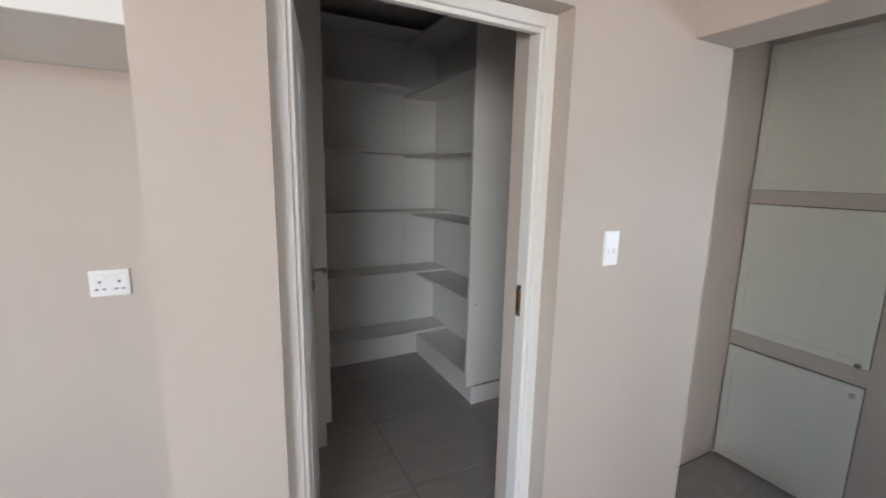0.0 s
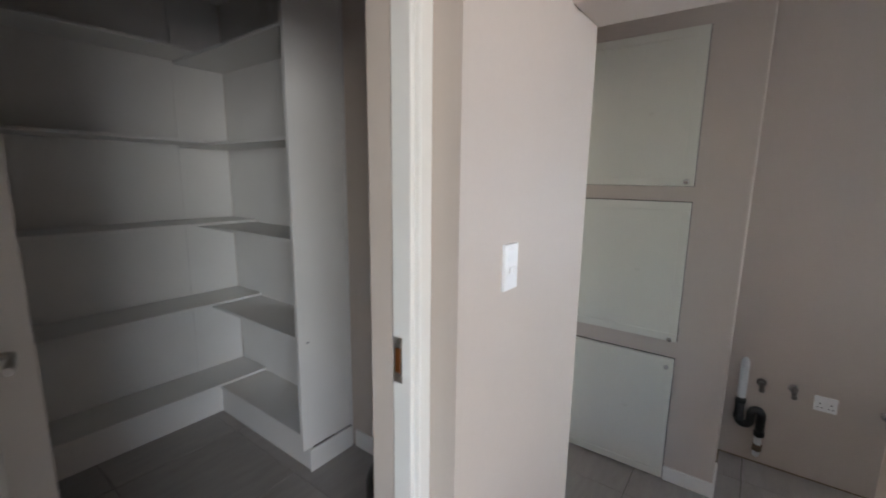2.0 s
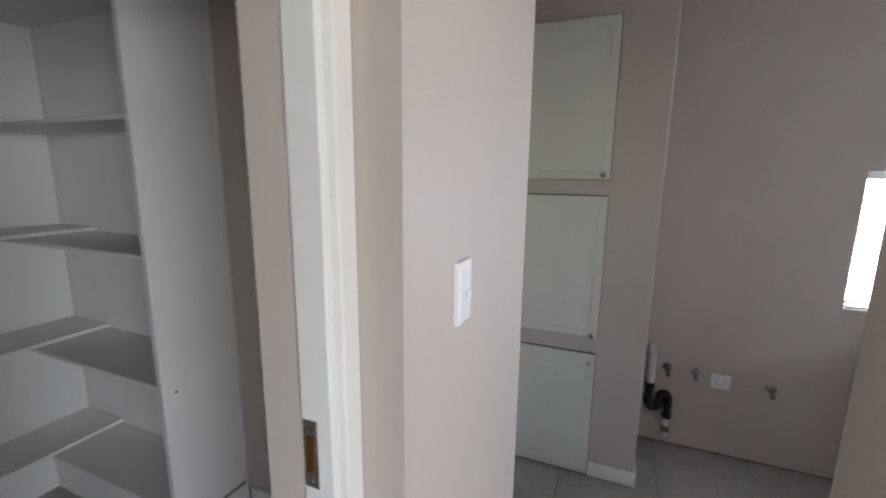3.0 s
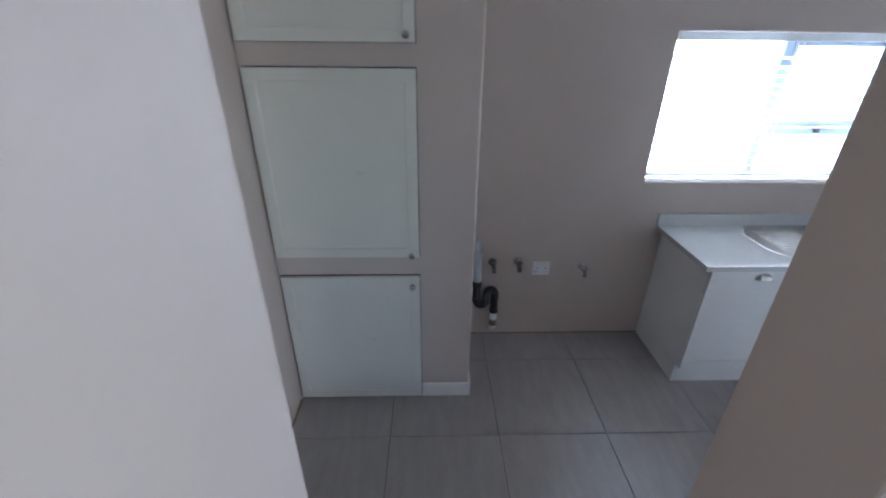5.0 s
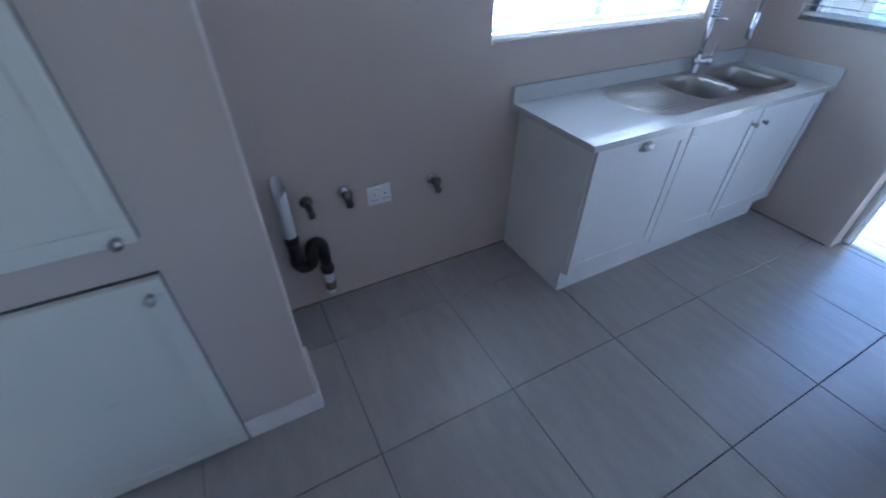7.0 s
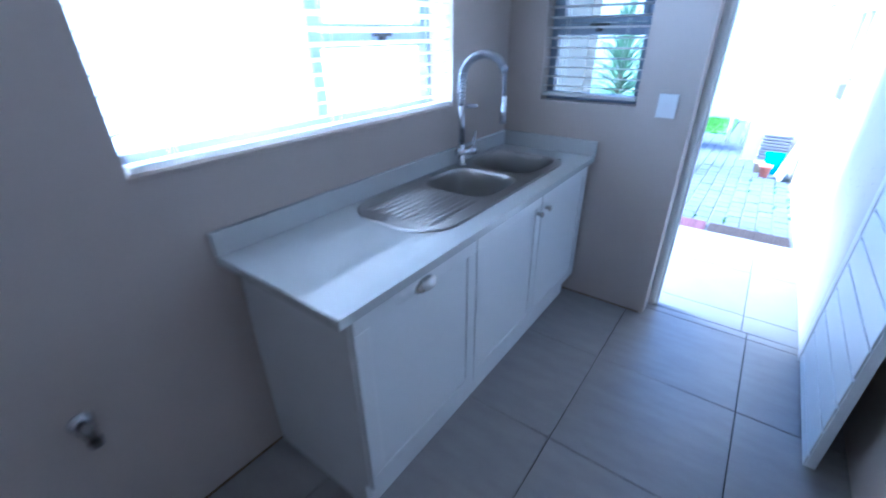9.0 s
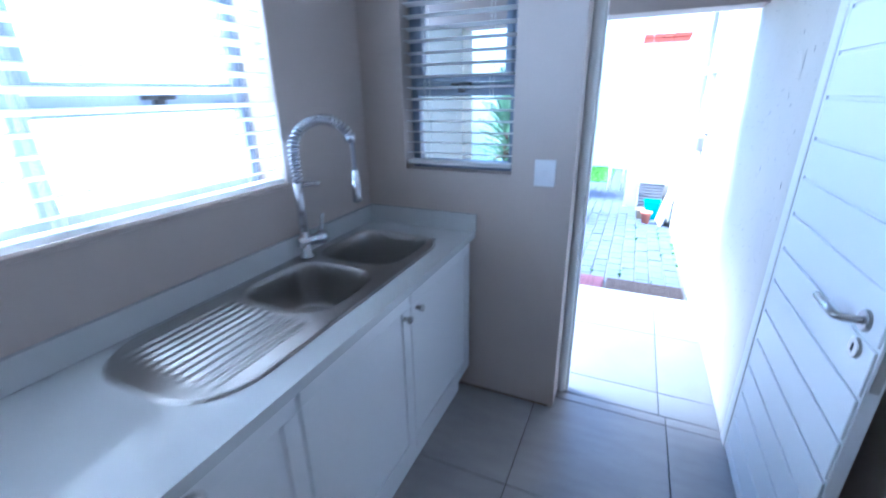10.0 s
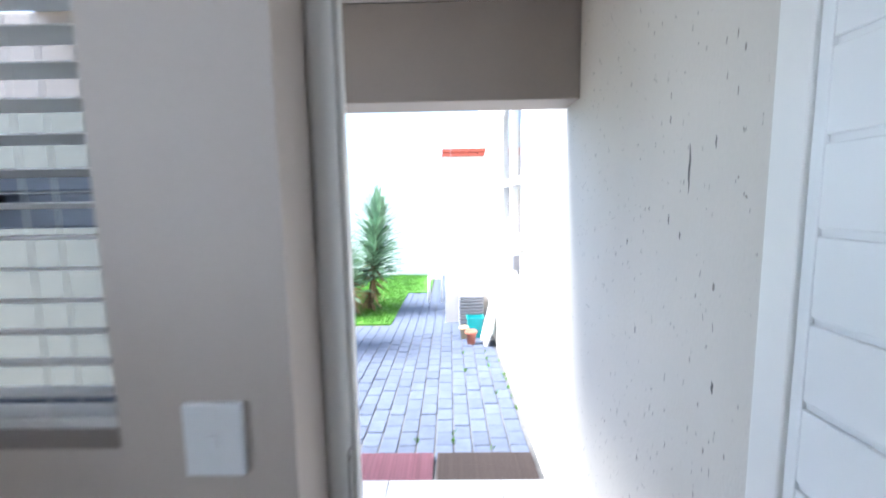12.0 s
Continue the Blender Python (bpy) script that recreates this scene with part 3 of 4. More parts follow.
bend += [(PX, PY - 2 * U - A + A * math.cos(math.pi * k / 10), 0.372 + A * 1.3 * math.sin(math.pi * k / 10)) for k in range(11)]
ty = PY - 2 * U - 2 * A
bend += [(PX, ty, 0.33), (PX, ty, 0.225)]
part("trap", tube(bend, 0.0275, 16), BLACKP, waste, "black plastic S-shaped trap")
for y, z in ((PY, 0.455), (PY, 0.335), (ty, 0.245)):
    part("coupling", lathe((PX, y, z - 0.018), (0, 0, 1), [(0, 0.029), (0.004, 0.0325), (0.032, 0.0325), (0.036, 0.029)], 16), BLACKP, waste)
part("tail_pipe", tube([(PX, ty, 0.235), (PX, ty, 0.14), (PX + 0.012, ty, 0.09), (PX + 0.044, ty, 0.065)], 0.022, 16), PVC, waste, "stained white tail pipe into the wall")
part("tail_collar", lathe((PX, ty, 0.118), (0, 0, 1), [(0, 0.025), (0.003, 0.0275), (0.045, 0.0275), (0.048, 0.025)], 16), BEAD, waste, "stained brown collar")

# ---- sink cabinets ----
DF, KICK = 4.092, 0.135  # the doors' face, the height of the recessed plinth


def cab_unit(y0, y1, label, handle, end=False):
    """A base unit from y0 (far from the back door) down to y1."""
    ob = thing("base_cabinet", (4.40, (y0 + y1) / 2, 0), label, "cabinet", "sink cabinets")
    t, body = 0.016, DF + 0.0205
    if end:
        bm = box(body, 4.636, y0 - t, y0, KICK, 0.842, 0.001, 1)
        add_box(bm, 4.136, 4.636, y0 - t, y0, 0.0, KICK, 0.001, 1)
    else:
        bm = box(body, 4.636, y0 - t, y0, KICK, 0.70, 0.001, 1)
    part("side_panel", bm, CAB, ob)
    part("side_panel", box(body, 4.636, y1, y1 + t, KICK, 0.70, 0.001, 1), CAB, ob)
    part("bottom", box(body, 4.636, y1 + t, y0 - t, KICK, KICK + 0.016), CAB, ob)
    part("plinth", box(4.134, 4.150, max(y1, -1.545), y0 - (t if end else 0), 0, KICK - 0.002, 0.001, 1), CAB, ob)
    lo, hi, a0, a1 = KICK + 0.003, 0.838, y0 - 0.002, y1 + 0.002
    door = part("door", box(DF + 0.0065, DF + 0.020, a1, a0, lo, hi, 0.002, 1), CAB, ob)
    for a, b, c, d in ((a1, a0, lo, lo + 0.062), (a1, a0, hi - 0.062, hi), (a1, a1 + 0.055, lo + 0.062, hi - 0.062), (a0 - 0.055, a0, lo + 0.062, hi - 0.062)):
        part("door_rail", box(DF, DF + 0.0072, a, b, c, d, 0.003), CAB, door)
    if handle == "cup":
        bm = bmesh.new()
        bmesh.ops.create_uvsphere(bm, u_segments=24, v_segments=14, radius=1)
        bmesh.ops.bisect_plane(bm, geom=bm.verts[:] + bm.edges[:] + bm.faces[:], plane_co=(0, 0, -0.05), plane_no=(0, 0, -1), clear_outer=True)
        bmesh.ops.bisect_plane(bm, geom=bm.verts[:] + bm.edges[:] + bm.faces[:], plane_co=(0, 0, 0), plane_no=(1, 0, 0), clear_outer=True)
        for v in bm.verts:
            v.co = Vector((DF + 0.0005 + v.co.x * 0.026, (y0 + y1) / 2 + v.co.y * 0.05, 0.785 + v.co.z * 0.034))
        for f in bm.faces:
            f.smooth = True
        part("cup_handle", bm, NICKEL, door, "satin metal cup handle")
    else:
        ky = y1 + 0.045 if handle == "low" else y0 - 0.045
        part("knob", lathe((DF, ky, 0.752), (-1, 0, 0), [(0, 0.009), (0.010, 0.006), (0.017, 0.012), (0.024, 0.014), (0.028, 0.011), (0.030, 0.003)], 18), NICKEL, door, "round satin metal knob")
    return ob


cab_unit(0.148, -0.450, "white panelled base cabinet with a metal cup handle", "cup", True)
cab_unit(-0.452, -1.003, "white panelled base cabinet with a round knob", "low")
cab_unit(-1.005, -1.592, "white panelled base cabinet next to the back wall", "high")
top = thing("worktop", (4.35, -0.7, 0.845), "white glossy stone worktop with low upstands", "worktop")
SINK = (4.195, 4.582, -1.445, -0.660)
bm = slab("z", 0.844, 0.874, (4.07, 4.638), (-1.608, 0.200), [SINK])
es = [e for e in bm.edges if all(abs(v.co.x - 4.07) < 1e-4 or abs(v.co.y - 0.200) < 1e-4 for v in e.verts) and len(e.link_faces) == 2 and e.calc_face_angle(0) > 0.3]
bmesh.ops.bevel(bm, geom=es, offset=0.004, segments=3, affect="EDGES", profile=0.5)
part("slab", bm, STONE, top)
part("upstand", box(4.618, 4.638, -1.588, 0.205, 0.8742, 0.955, 0.003), STONE, top)
part("upstand", box(4.065, 4.638, -1.608, -1.588, 0.8742, 0.957, 0.003), STONE, top)

# ---- sink ----
sink = thing("sink", (4.39, -0.86, 0.875), "stainless steel double sink with a ribbed drainer", "sink")
SX0, SX1, SYA, SYB = 4.150, 4.603, -1.462, -0.268
BOWLS = ((4.388, -0.848, 0.178, 0.168), (4.385, -1.255, 0.180, 0.182))


def sink_height(x, y):
    z = 0.879
    cx, cy = (x - (SX0 + SX1) / 2) / ((SX1 - SX0) / 2), (y - (SYA + SYB) / 2) / ((SYB - SYA) / 2)
    for bx, by, hx, hy in BOWLS:
        d = (abs((x - bx) / hx) ** 4 + abs((y - by) / hy) ** 4) ** 0.25
        if d < 1.0:
            k = min(1.0, (1.0 - d) / 0.15)
            z = min(z, 0.879 - 0.004 - 0.165 * (k * k * (3 - 2 * k)) ** 0.7)
    if y > -0.66 and y < -0.33 and abs(cx) < 0.78:
        fade = min(1, (-0.33 - y) / 0.04, (y + 0.66) / 0.03, (0.78 - abs(cx)) / 0.08)
        z += 0.0045 * fade * (0.5 + 0.5 * math.cos(2 * math.pi * (x - SX0) / 0.030)) - 0.004 * fade
    return z


def sink_inside(x, y):
    cx, cy = abs(x - (SX0 + SX1) / 2) / ((SX1 - SX0) / 2), abs(y - (SYA + SYB) / 2) / ((SYB - SYA) / 2)
    ax, ay = (SX1 - SX0) / 2, (SYB - SYA) / 2
    dx, dy = max(0, cx * ax - (ax - 0.16)), max(0, cy * ay - (ay - 0.16))
    return math.hypot(dx, dy) / 0.16


bm = bmesh.new()
NX, NY = 90, 200
gridv = {}
for i in range(NX + 1):
    for j in range(NY + 1):
        x, y = SX0 + (SX1 - SX0) * i / NX, SYA + (SYB - SYA) * j / NY
        q = sink_inside(x, y)
        ax, ay = (SX0 + SX1) / 2, (SYA + SYB) / 2
        if q > 1.0:
            sx = ax + math.copysign((SX1 - SX0) / 2 - 0.16, x - ax)
            sy = ay + math.copysign((SYB - SYA) / 2 - 0.16, y - ay)
            if abs(x - ax) > (SX1 - SX0) / 2 - 0.16 and abs(y - ay) > (SYB - SYA) / 2 - 0.16:
                x, y = sx + (x - sx) / q, sy + (y - sy) / q
                q = 1.0
        h = sink_height(x, y)
        if q > 0.93:
            h = 0.8752 + 0.006 * (1 - ((q - 0.93) / 0.07)) if q > 0.96 else 0.881
        gridv[i, j] = bm.verts.new((x, y, h))
for i in range(NX):
    for j in range(NY):
        f = bm.faces.new((gridv[i, j], gridv[i + 1, j], gridv[i + 1, j + 1], gridv[i, j + 1]))
        f.smooth = True
bmesh.ops.dissolve_degenerate(bm, dist=1e-5, edges=bm.edges)
part("basin_sheet", bm, STEEL, sink)
for bx, by, hx, hy in BOWLS:
    dr = part("strainer", lathe((bx, by, 0.7102), (0, 0, 1), [(0, 0.056), (0.003, 0.056), (0.004, 0.046), (0.002, 0.034), (0.0015, 0.012), (0.006, 0.010), (0.007, 0.004)]), CHROME, sink, "round chrome strainer")
    for k in range(6):
        a = math.pi / 3 * k
        part("drain_hole", lathe((bx + 0.023 * math.cos(a), by + 0.023 * math.sin(a), 0.7122), (0, 0, 1), [(0, 0.005), (0.0006, 0.005)], 8), DARK, dr)
part("overflow", lathe((4.578, -0.848, 0.80), (-1, 0, 0.1), [(-0.03, 0.016), (0.003, 0.016), (0.004, 0.012)]), CHROME, sink)

# ---- spring tap ----
mixer = thing("kitchen_tap", (4.568, -1.045, 0.88), "chrome spring-neck kitchen mixer tap", "tap")
TX, TY = 4.568, -1.045
tdir = Vector((-0.128, -0.19, 0)).normalized()
part("base", lathe((TX, TY, 0.880), (0, 0, 1), [(0, 0.027), (0.006, 0.027), (0.010, 0.018), (0.10, 0.018), (0.105, 0.016)]), CHROME, mixer)
part("column", tube([(TX, TY, 0.98), (TX, TY, 1.18)], 0.0155, 16), CHROME, mixer)
side = Vector((-tdir.y, tdir.x, 0))
c = Vector((TX, TY, 0.945))
ldir = Vector((-0.35, -0.94, 0)).normalized()
part("lever_body", tube([c - ldir * 0.030, c - ldir * 0.026, c + ldir * 0.03, c + ldir * 0.048, c + ldir * 0.054, c + ldir * 0.076, c + ldir * 0.088, c + ldir * 0.092], [0.015, 0.021, 0.021, 0.021, 0.026, 0.028, 0.022, 0.008], 18), CHROME, mixer)
part("lever_handle", tube([c + ldir * 0.068, c + ldir * 0.072 + Vector((0, 0, 0.03)), c + ldir * 0.085 + Vector((0, 0, 0.095))], [0.008, 0.007, 0.006], 10), CHROME, mixer)
part("cradle", tube([(TX, TY, 1.165), Vector((TX, TY, 1.165)) + tdir * 0.07, Vector((TX, TY, 1.16)) + tdir * 0.075], [0.012, 0.009, 0.012], 10), CHROME, mixer)
R = 0.112


def neck(s):
    """The hose's line: up, over, and down to the spray head; s runs from 0 to 1."""
    up, arc, down = 0.10, math.pi * R, 0.105
    d = s * (up + arc + down)
    p0 = Vector((TX, TY, 1.18))
    if d < up:
        return p0 + Vector((0, 0, d))
    if d < up + arc:
        a = (d - up) / R
        return p0 + Vector((0, 0, up)) + tdir * (R - R * math.cos(a)) + Vector((0, 0, R * math.sin(a)))
    return p0 + Vector((0, 0, up - (d - up - arc))) + tdir * (2 * R)


part("hose", tube([neck(k / 60) for k in range(61)], 0.0085, 10), GREYP, mixer, "grey hose inside the spring")
coil, turns = [], 27
for k in range(turns * 12 + 1):
    s = 0.74 * k / (turns * 12)
    p, q = neck(s), neck(min(1, s + 0.002))
    d = (q - p).normalized()
    u = side
    v = d.cross(u).normalized()
    a = 2 * math.pi * k / 12
    coil.append(p + 0.0185 * (math.cos(a) * u + math.sin(a) * v))
part("spring", tube(coil, 0.0042, 6), CHROME, mixer, "chrome coil spring")
e = neck(1.0)
part("spray_head", lathe(e + Vector((0, 0, 0.03)), (0, 0, -1), [(0, 0.010), (0.01, 0.014), (0.05, 0.014), (0.055, 0.017), (0.13, 0.019), (0.135, 0.016)]), CHROME, mixer)
part("spring_collar", lathe(neck(0.74) + Vector((0, 0, 0.02)), (0, 0, -1), [(0, 0.019), (0.035, 0.019)]), CHROME, mixer)

# ---- windows and blinds ----
def bar(bm, axis, f0, f1, u0, u1, z0, z1):
    if axis == "x":
        add_box(bm, f0, f1, u0, u1, z0, z1, 0.003, 1)
    else:
        add_box(bm, u0, u1, f0, f1, z0, z1, 0.003, 1)


def window(name, axis, f0, f1, hole, mull, trans, label, sash_side):
    """A metal window in its opening: hole = (u0, u1, z0, z1); mull: upright bars; trans: (u0, u1, z)."""
    u0, u1, z0, z1 = hole
    at = ((f0 + f1) / 2, (u0 + u1) / 2, z0) if axis == "x" else ((u0 + u1) / 2, (f0 + f1) / 2, z0)
    ob = thing(name, at, label, "window", kind="structure")
    w = 0.038
    bm = bmesh.new()
    bar(bm, axis, f0, f1, u0, u0 + w, z0, z1)
    bar(bm, axis, f0, f1, u1 - w, u1, z0, z1)
    bar(bm, axis, f0, f1, u0 + w, u1 - w, z0, z0 + w)
    bar(bm, axis, f0, f1, u0 + w, u1 - w, z1 - w, z1)
    fr = part("window_frame", bm, ALU, ob)
    for m in mull:
        bm = bmesh.new()
        bar(bm, axis, f0 + 0.002, f1 - 0.002, m - 0.026, m + 0.026, z0 + w, z1 - w)
        part("mullion", bm, ALU, ob)
    a, b, z = trans
    bm = bmesh.new()
    bar(bm, axis, f0 + 0.004, f1 - 0.004, a, b, z - 0.028, z + 0.028)
    part("transom", bm, ALU, ob)
    # the opening sash above the transom
    bm = bmesh.new()
    s0, s1, t0, t1 = a + 0.004, b - 0.004, z + 0.030, z1 - w - 0.003
    g0, g1 = f0 + 0.006, f1 + 0.008
    bar(bm, axis, g0, g1, s0, s0 + 0.03, t0, t1)
    bar(bm, axis, g0, g1, s1 - 0.03, s1, t0, t1)
    bar(bm, axis, g0, g1, s0 + 0.03, s1 - 0.03, t0, t0 + 0.03)
    bar(bm, axis, g0, g1, s0 + 0.03, s1 - 0.03, t1 - 0.03, t1)
    sash = part("sash", bm, ALU, ob)
    bm = bmesh.new()
    mid, hin = (a + b) / 2, f0 if sash_side < 0 else f1
    bar(bm, axis, hin - 0.03 if sash_side < 0 else hin, hin if sash_side < 0 else hin + 0.03, mid - 0.045, mid + 0.045, z + 0.012, z + 0.026)
    bar(bm, axis, hin - 0.03 if sash_side < 0 else hin, hin if sash_side < 0 else hin + 0.03, mid - 0.012, mid + 0.012, z - 0.012, z + 0.026)
    part("catch", bm, BLACKP, sash, "black window catch")
    gm = (f0 + f1) / 2
    for p0, p1, q0, q1 in ((u0 + w, u1 - w, z0 + w, z1 - w),):
        bm = bmesh.new()
        add_box(bm, *((gm - 0.002, gm + 0.002, p0, p1) if axis == "x" else (p0, p1, gm - 0.002, gm + 0.002)), q0, q1)
        g = part("pane", bm, GLASS, ob)
        g.visible_shadow = False
    return ob


window("window_1", "x", 4.775, 4.825, W1, (-0.395,), (W1[0] + 0.03, -0.421, 1.458), "pale metal window with an opening sash over the sink", -1)
window("window_2", "y", SY1 + 0.03, SY1 + 0.075, W2, (), (W2[0] + 0.03, W2[1] - 0.03, 1.49), "small pale metal window with a sash beside the back door", 1)


def thin_white(mat, share):
    """Lets some light through a thin white plastic."""
    n, l = mat.node_tree.nodes, mat.node_tree.links
    tr, mx = n.new("ShaderNodeBsdfTranslucent"), n.new("ShaderNodeMixShader")
    tr.inputs[0].default_value = (0.80, 0.79, 0.76, 1)
    mx.inputs[0].default_value = share
    l.new(n["Principled BSDF"].outputs[0], mx.inputs[1])
    l.new(tr.outputs[0], mx.inputs[2])
    l.new(mx.outputs[0], n["Material Output"].inputs[0])


thin_white(BLIND, 0.25)


def blind(axis, f, u0, u1, z0, z1, label, drop):
    """A venetian blind; f: the slats' middle on the axis."""
    at = (f, (u0 + u1) / 2, z1) if axis == "x" else ((u0 + u1) / 2, f, z1)
    ob = thing("venetian_blind", at, label, "blind", "window blinds")
    bm = bmesh.new()
    bar(bm, axis, f - 0.028, f + 0.028, u0, u1, z1 - 0.045, z1 - 0.002)
    part("headrail", bm, BLIND, ob)
    bm = bmesh.new()
    bar(bm, axis, f - 0.025, f + 0.025, u0, u1, z0, z0 + 0.018)
    part("bottom_rail", bm, BLIND, ob)
    n = int((z1 - 0.06 - z0 - 0.03) / 0.047)
    half, tilt = 0.0245, radians(drop)
    bm = bmesh.new()
    prof = []
    for k in range(5):
        s = -1 + 2 * k / 4
        prof.append((s * half * math.cos(tilt), s * half * math.sin(tilt) + 0.003 * (1 - s * s)))
    L = u1 - u0 - 0.006
    rows = []
    for end in (-L / 2, L / 2):
        for dz in (0, -0.0026):
            rows.append([bm.verts.new((a, end, b + dz) if axis == "x" else (end, a, b + dz)) for a, b in prof])
    lo0, lo1, hi0, hi1 = rows[0], rows[1], rows[2], rows[3]
    for k in range(4):
        bm.faces.new((lo0[k], lo0[k + 1], hi0[k + 1], hi0[k]))
        bm.faces.new((lo1[k], hi1[k], hi1[k + 1], lo1[k + 1]))
        bm.faces.new((lo0[k], lo1[k], lo1[k + 1], lo0[k + 1]))
        bm.faces.new((hi0[k], hi0[k + 1], hi1[k + 1], hi1[k]))
    for k in (0, 4):
        bm.faces.new((lo0[k], hi0[k], hi1[k], lo1[k]))
    me = finish(bm, BLIND)
    for k in range(n):
        s = new("slat", me)
        s.parent = ob
        s.location = (0, 0, z0 + 0.05 + k * 0.047 - z1)
    for u in (u0 + 0.12, (u0 + u1) / 2, u1 - 0.12) if u1 - u0 > 0.8 else (u0 + 0.1, u1 - 0.1):
        bm = bmesh.new()
        for df in (-0.024, 0.024):
            p = (f + df, u) if axis == "x" else (u, f + df)
            add_tube(bm, [(*p, z0 + 0.015), (*p, z1 - 0.04)], 0.0011, 5)
        part("ladder_cord", bm, BLIND, ob)
    return ob


blind("x", 4.668, W1[0] + 0.01, W1[1] - 0.01, W1[2] + 0.010, W1[3], "white venetian blind with open slats in the wide window", -15)
blind("y", SY0 - 0.035, W2[0] + 0.006, W2[1] - 0.006, W2[2] + 0.024, W2[3], "white venetian blind with open slats in the small window", 8)
solid("window_sill_1", box(4.634, 4.78, W1[0] + 0.002, W1[1] - 0.002, W1[2] - 0.010, W1[2] + 0.004, 0.002, 1), WALL, "painted inner window sill", "sill", "structure")

# ---- back door and frame ----
solid("wall_behind_door", box(2.758, 2.878, -1.7115, SY0 - 0.0005, 0, 2.068), WALL, "painted plaster reveal behind the open back door", "wall", "structure")
bframe = thing("door_frame_2", (3.3, -1.76, 0), "white painted steel frame of the back door", "door frame", kind="structure")
bm = box(3.616, 3.6575, -1.800, -1.736, 0, 2.068, 0.018, 5)
add_box(bm, 3.606, 3.6185, -1.800, -1.765, 0, 2.05, 0.004)
add_box(bm, 3.6577, 3.672, -1.796, -1.7705, 0, 2.068, 0.003)
lock_post = part("lock_post", bm, WHITE, bframe)
part("hinge_post", box(2.884, 2.9265, -1.719, -1.650, 0, 2.04, 0.005, 2), WHITE, bframe)
part("head", box(2.925, 3.618, -1.800, -1.742, 2.04, 2.09, 0.004), WHITE, bframe)
plate_ = part("latch_plate", box(3.6150, 3.6185, -1.7630, -1.7440, 0.93, 1.05, 0.001, 1), NICKEL, lock_post, "scuffed steel strike plate")

bdoor = thing("back_door", (2.90, -1.64, 0), "white back door with routed horizontal grooves standing open", "door")
part("core", box(2.884, 2.9150, -1.646, -0.935, 0.012, 2.03, 0.002, 1), DOORW, bdoor)
part("stile", box(2.9152, 2.9225, -1.646, -1.6255, 0.012, 2.03, 0.001, 1), DOORW, bdoor)
PITCH, GROOVE = 0.125, 0.011
edges = [0.012] + [0.068 + PITCH * k for k in range(16)] + [2.03]
for z0, z1 in zip(edges, edges[1:]):
    lo = z0 if z0 < 0.02 else z0 + GROOVE / 2
    hi = z1 if z1 > 2.02 else z1 - GROOVE / 2
    part("board", box(2.9152, 2.9224, -1.6253, -0.936, lo, hi, 0.0018, 1), DOORW, bdoor)
lever_handle(bdoor, 2.9226, -1.005, 0.981, 1, -1, 0.12)
part("lock_plate", box(2.89, 2.908, -0.9355, -0.9335, 0.84, 1.06, 0.0008, 1), NICKEL, bdoor, "steel lock face plate")

# ---- outside ----
solid("ground", box(-60, 70, -80, 60, -0.9, -0.52), EARTH, "dry earth ground reaching to the distance", "ground", "structure")
bm = slab("x", 2.757, XW, (-8.3, SY0 - 0.1025), (-0.52, TOP), [(-5.06, -3.92, 1.17, 2.45)])
yard_wall = solid("wall_yard", bm, PITTED, "rough cream plastered yard wall with small pits", "wall", "structure")
GOUGE = material("bare_grey_mortar", (0.13, 0.12, 0.11), 0.95, vary=0.2, scale=60, bump=0.5)
for y, z, h, w in ((-1.945, 1.50, 0.105, 0.008), (-2.02, 1.43, 0.025, 0.005), (-1.86, 1.585, 0.025, 0.005), (-2.03, 1.66, 0.018, 0.005), (-1.83, 1.11, 0.026, 0.008), (-2.17, 1.12, 0.025, 0.006), (-2.24, 1.36, 0.018, 0.006), (-1.97, 1.40, 0.018, 0.006)):
    bm = bmesh.new()
    mid = [bm.verts.new((XW + 0.0012, y + w * 0.2 * math.sin(k * 1.9), z + h * k / 6)) for k in range(7)]
    rim = [[bm.verts.new((XW + 0.0004, v.co.y + side * w * 0.5 * math.sin(math.pi * (k + 0.35) / 6.7), v.co.z)) for k, v in enumerate(mid)] for side in (-1, 1)]
    for k in range(6):
        bm.faces.new((rim[0][k], mid[k], mid[k + 1], rim[0][k + 1]))
        bm.faces.new((mid[k], rim[1][k], rim[1][k + 1], mid[k + 1]))
    part("gouge", bm, GOUGE, yard_wall, "dark gouge in the plaster")
solid("porch_beam", box(XW, 7.2, -2.895, -2.705, 1.873, 2.238, 0.006), BEAM_AND_ROOM, "grey-brown painted porch beam", "beam", "structure")
solid("porch_ceiling", box(XW, 5.0, -2.895, SY1, 2.240, 2.34), CEIL, "pale painted porch ceiling", "ceiling", "structure")
solid("porch_pillar", box(4.57, 7.2, -2.895, -2.705, -0.07, 1.871), PORCHW, "grey-olive painted porch wall", "pillar", "structure")
# unseen end wall, added so that less light reaches the porch wall
solid("porch_light_block", box(6.9, 7.05, -2.703, SY1 - 0.002, -0.07, 2.0), PORCHW, "unseen grey-olive wall added to keep east light off the porch wall", "wall", "structure")


def fall(y):
    """The height of the yard, which falls gently away from the porch."""
    return -0.035 - 0.042 * max(0.0, -3.13 - y)


def sloped(bm):
    """Lays a flat mesh on the fall of the yard."""
    for v in bm.verts:
        v.co.z += fall(v.co.y)
    return bm


paving = solid("paving", sloped(box(XW, 5.6, -11.415, -3.13, -0.08, -0.010)), SAND, "blue-grey brick paving with sandy joints", "paving", "structure")


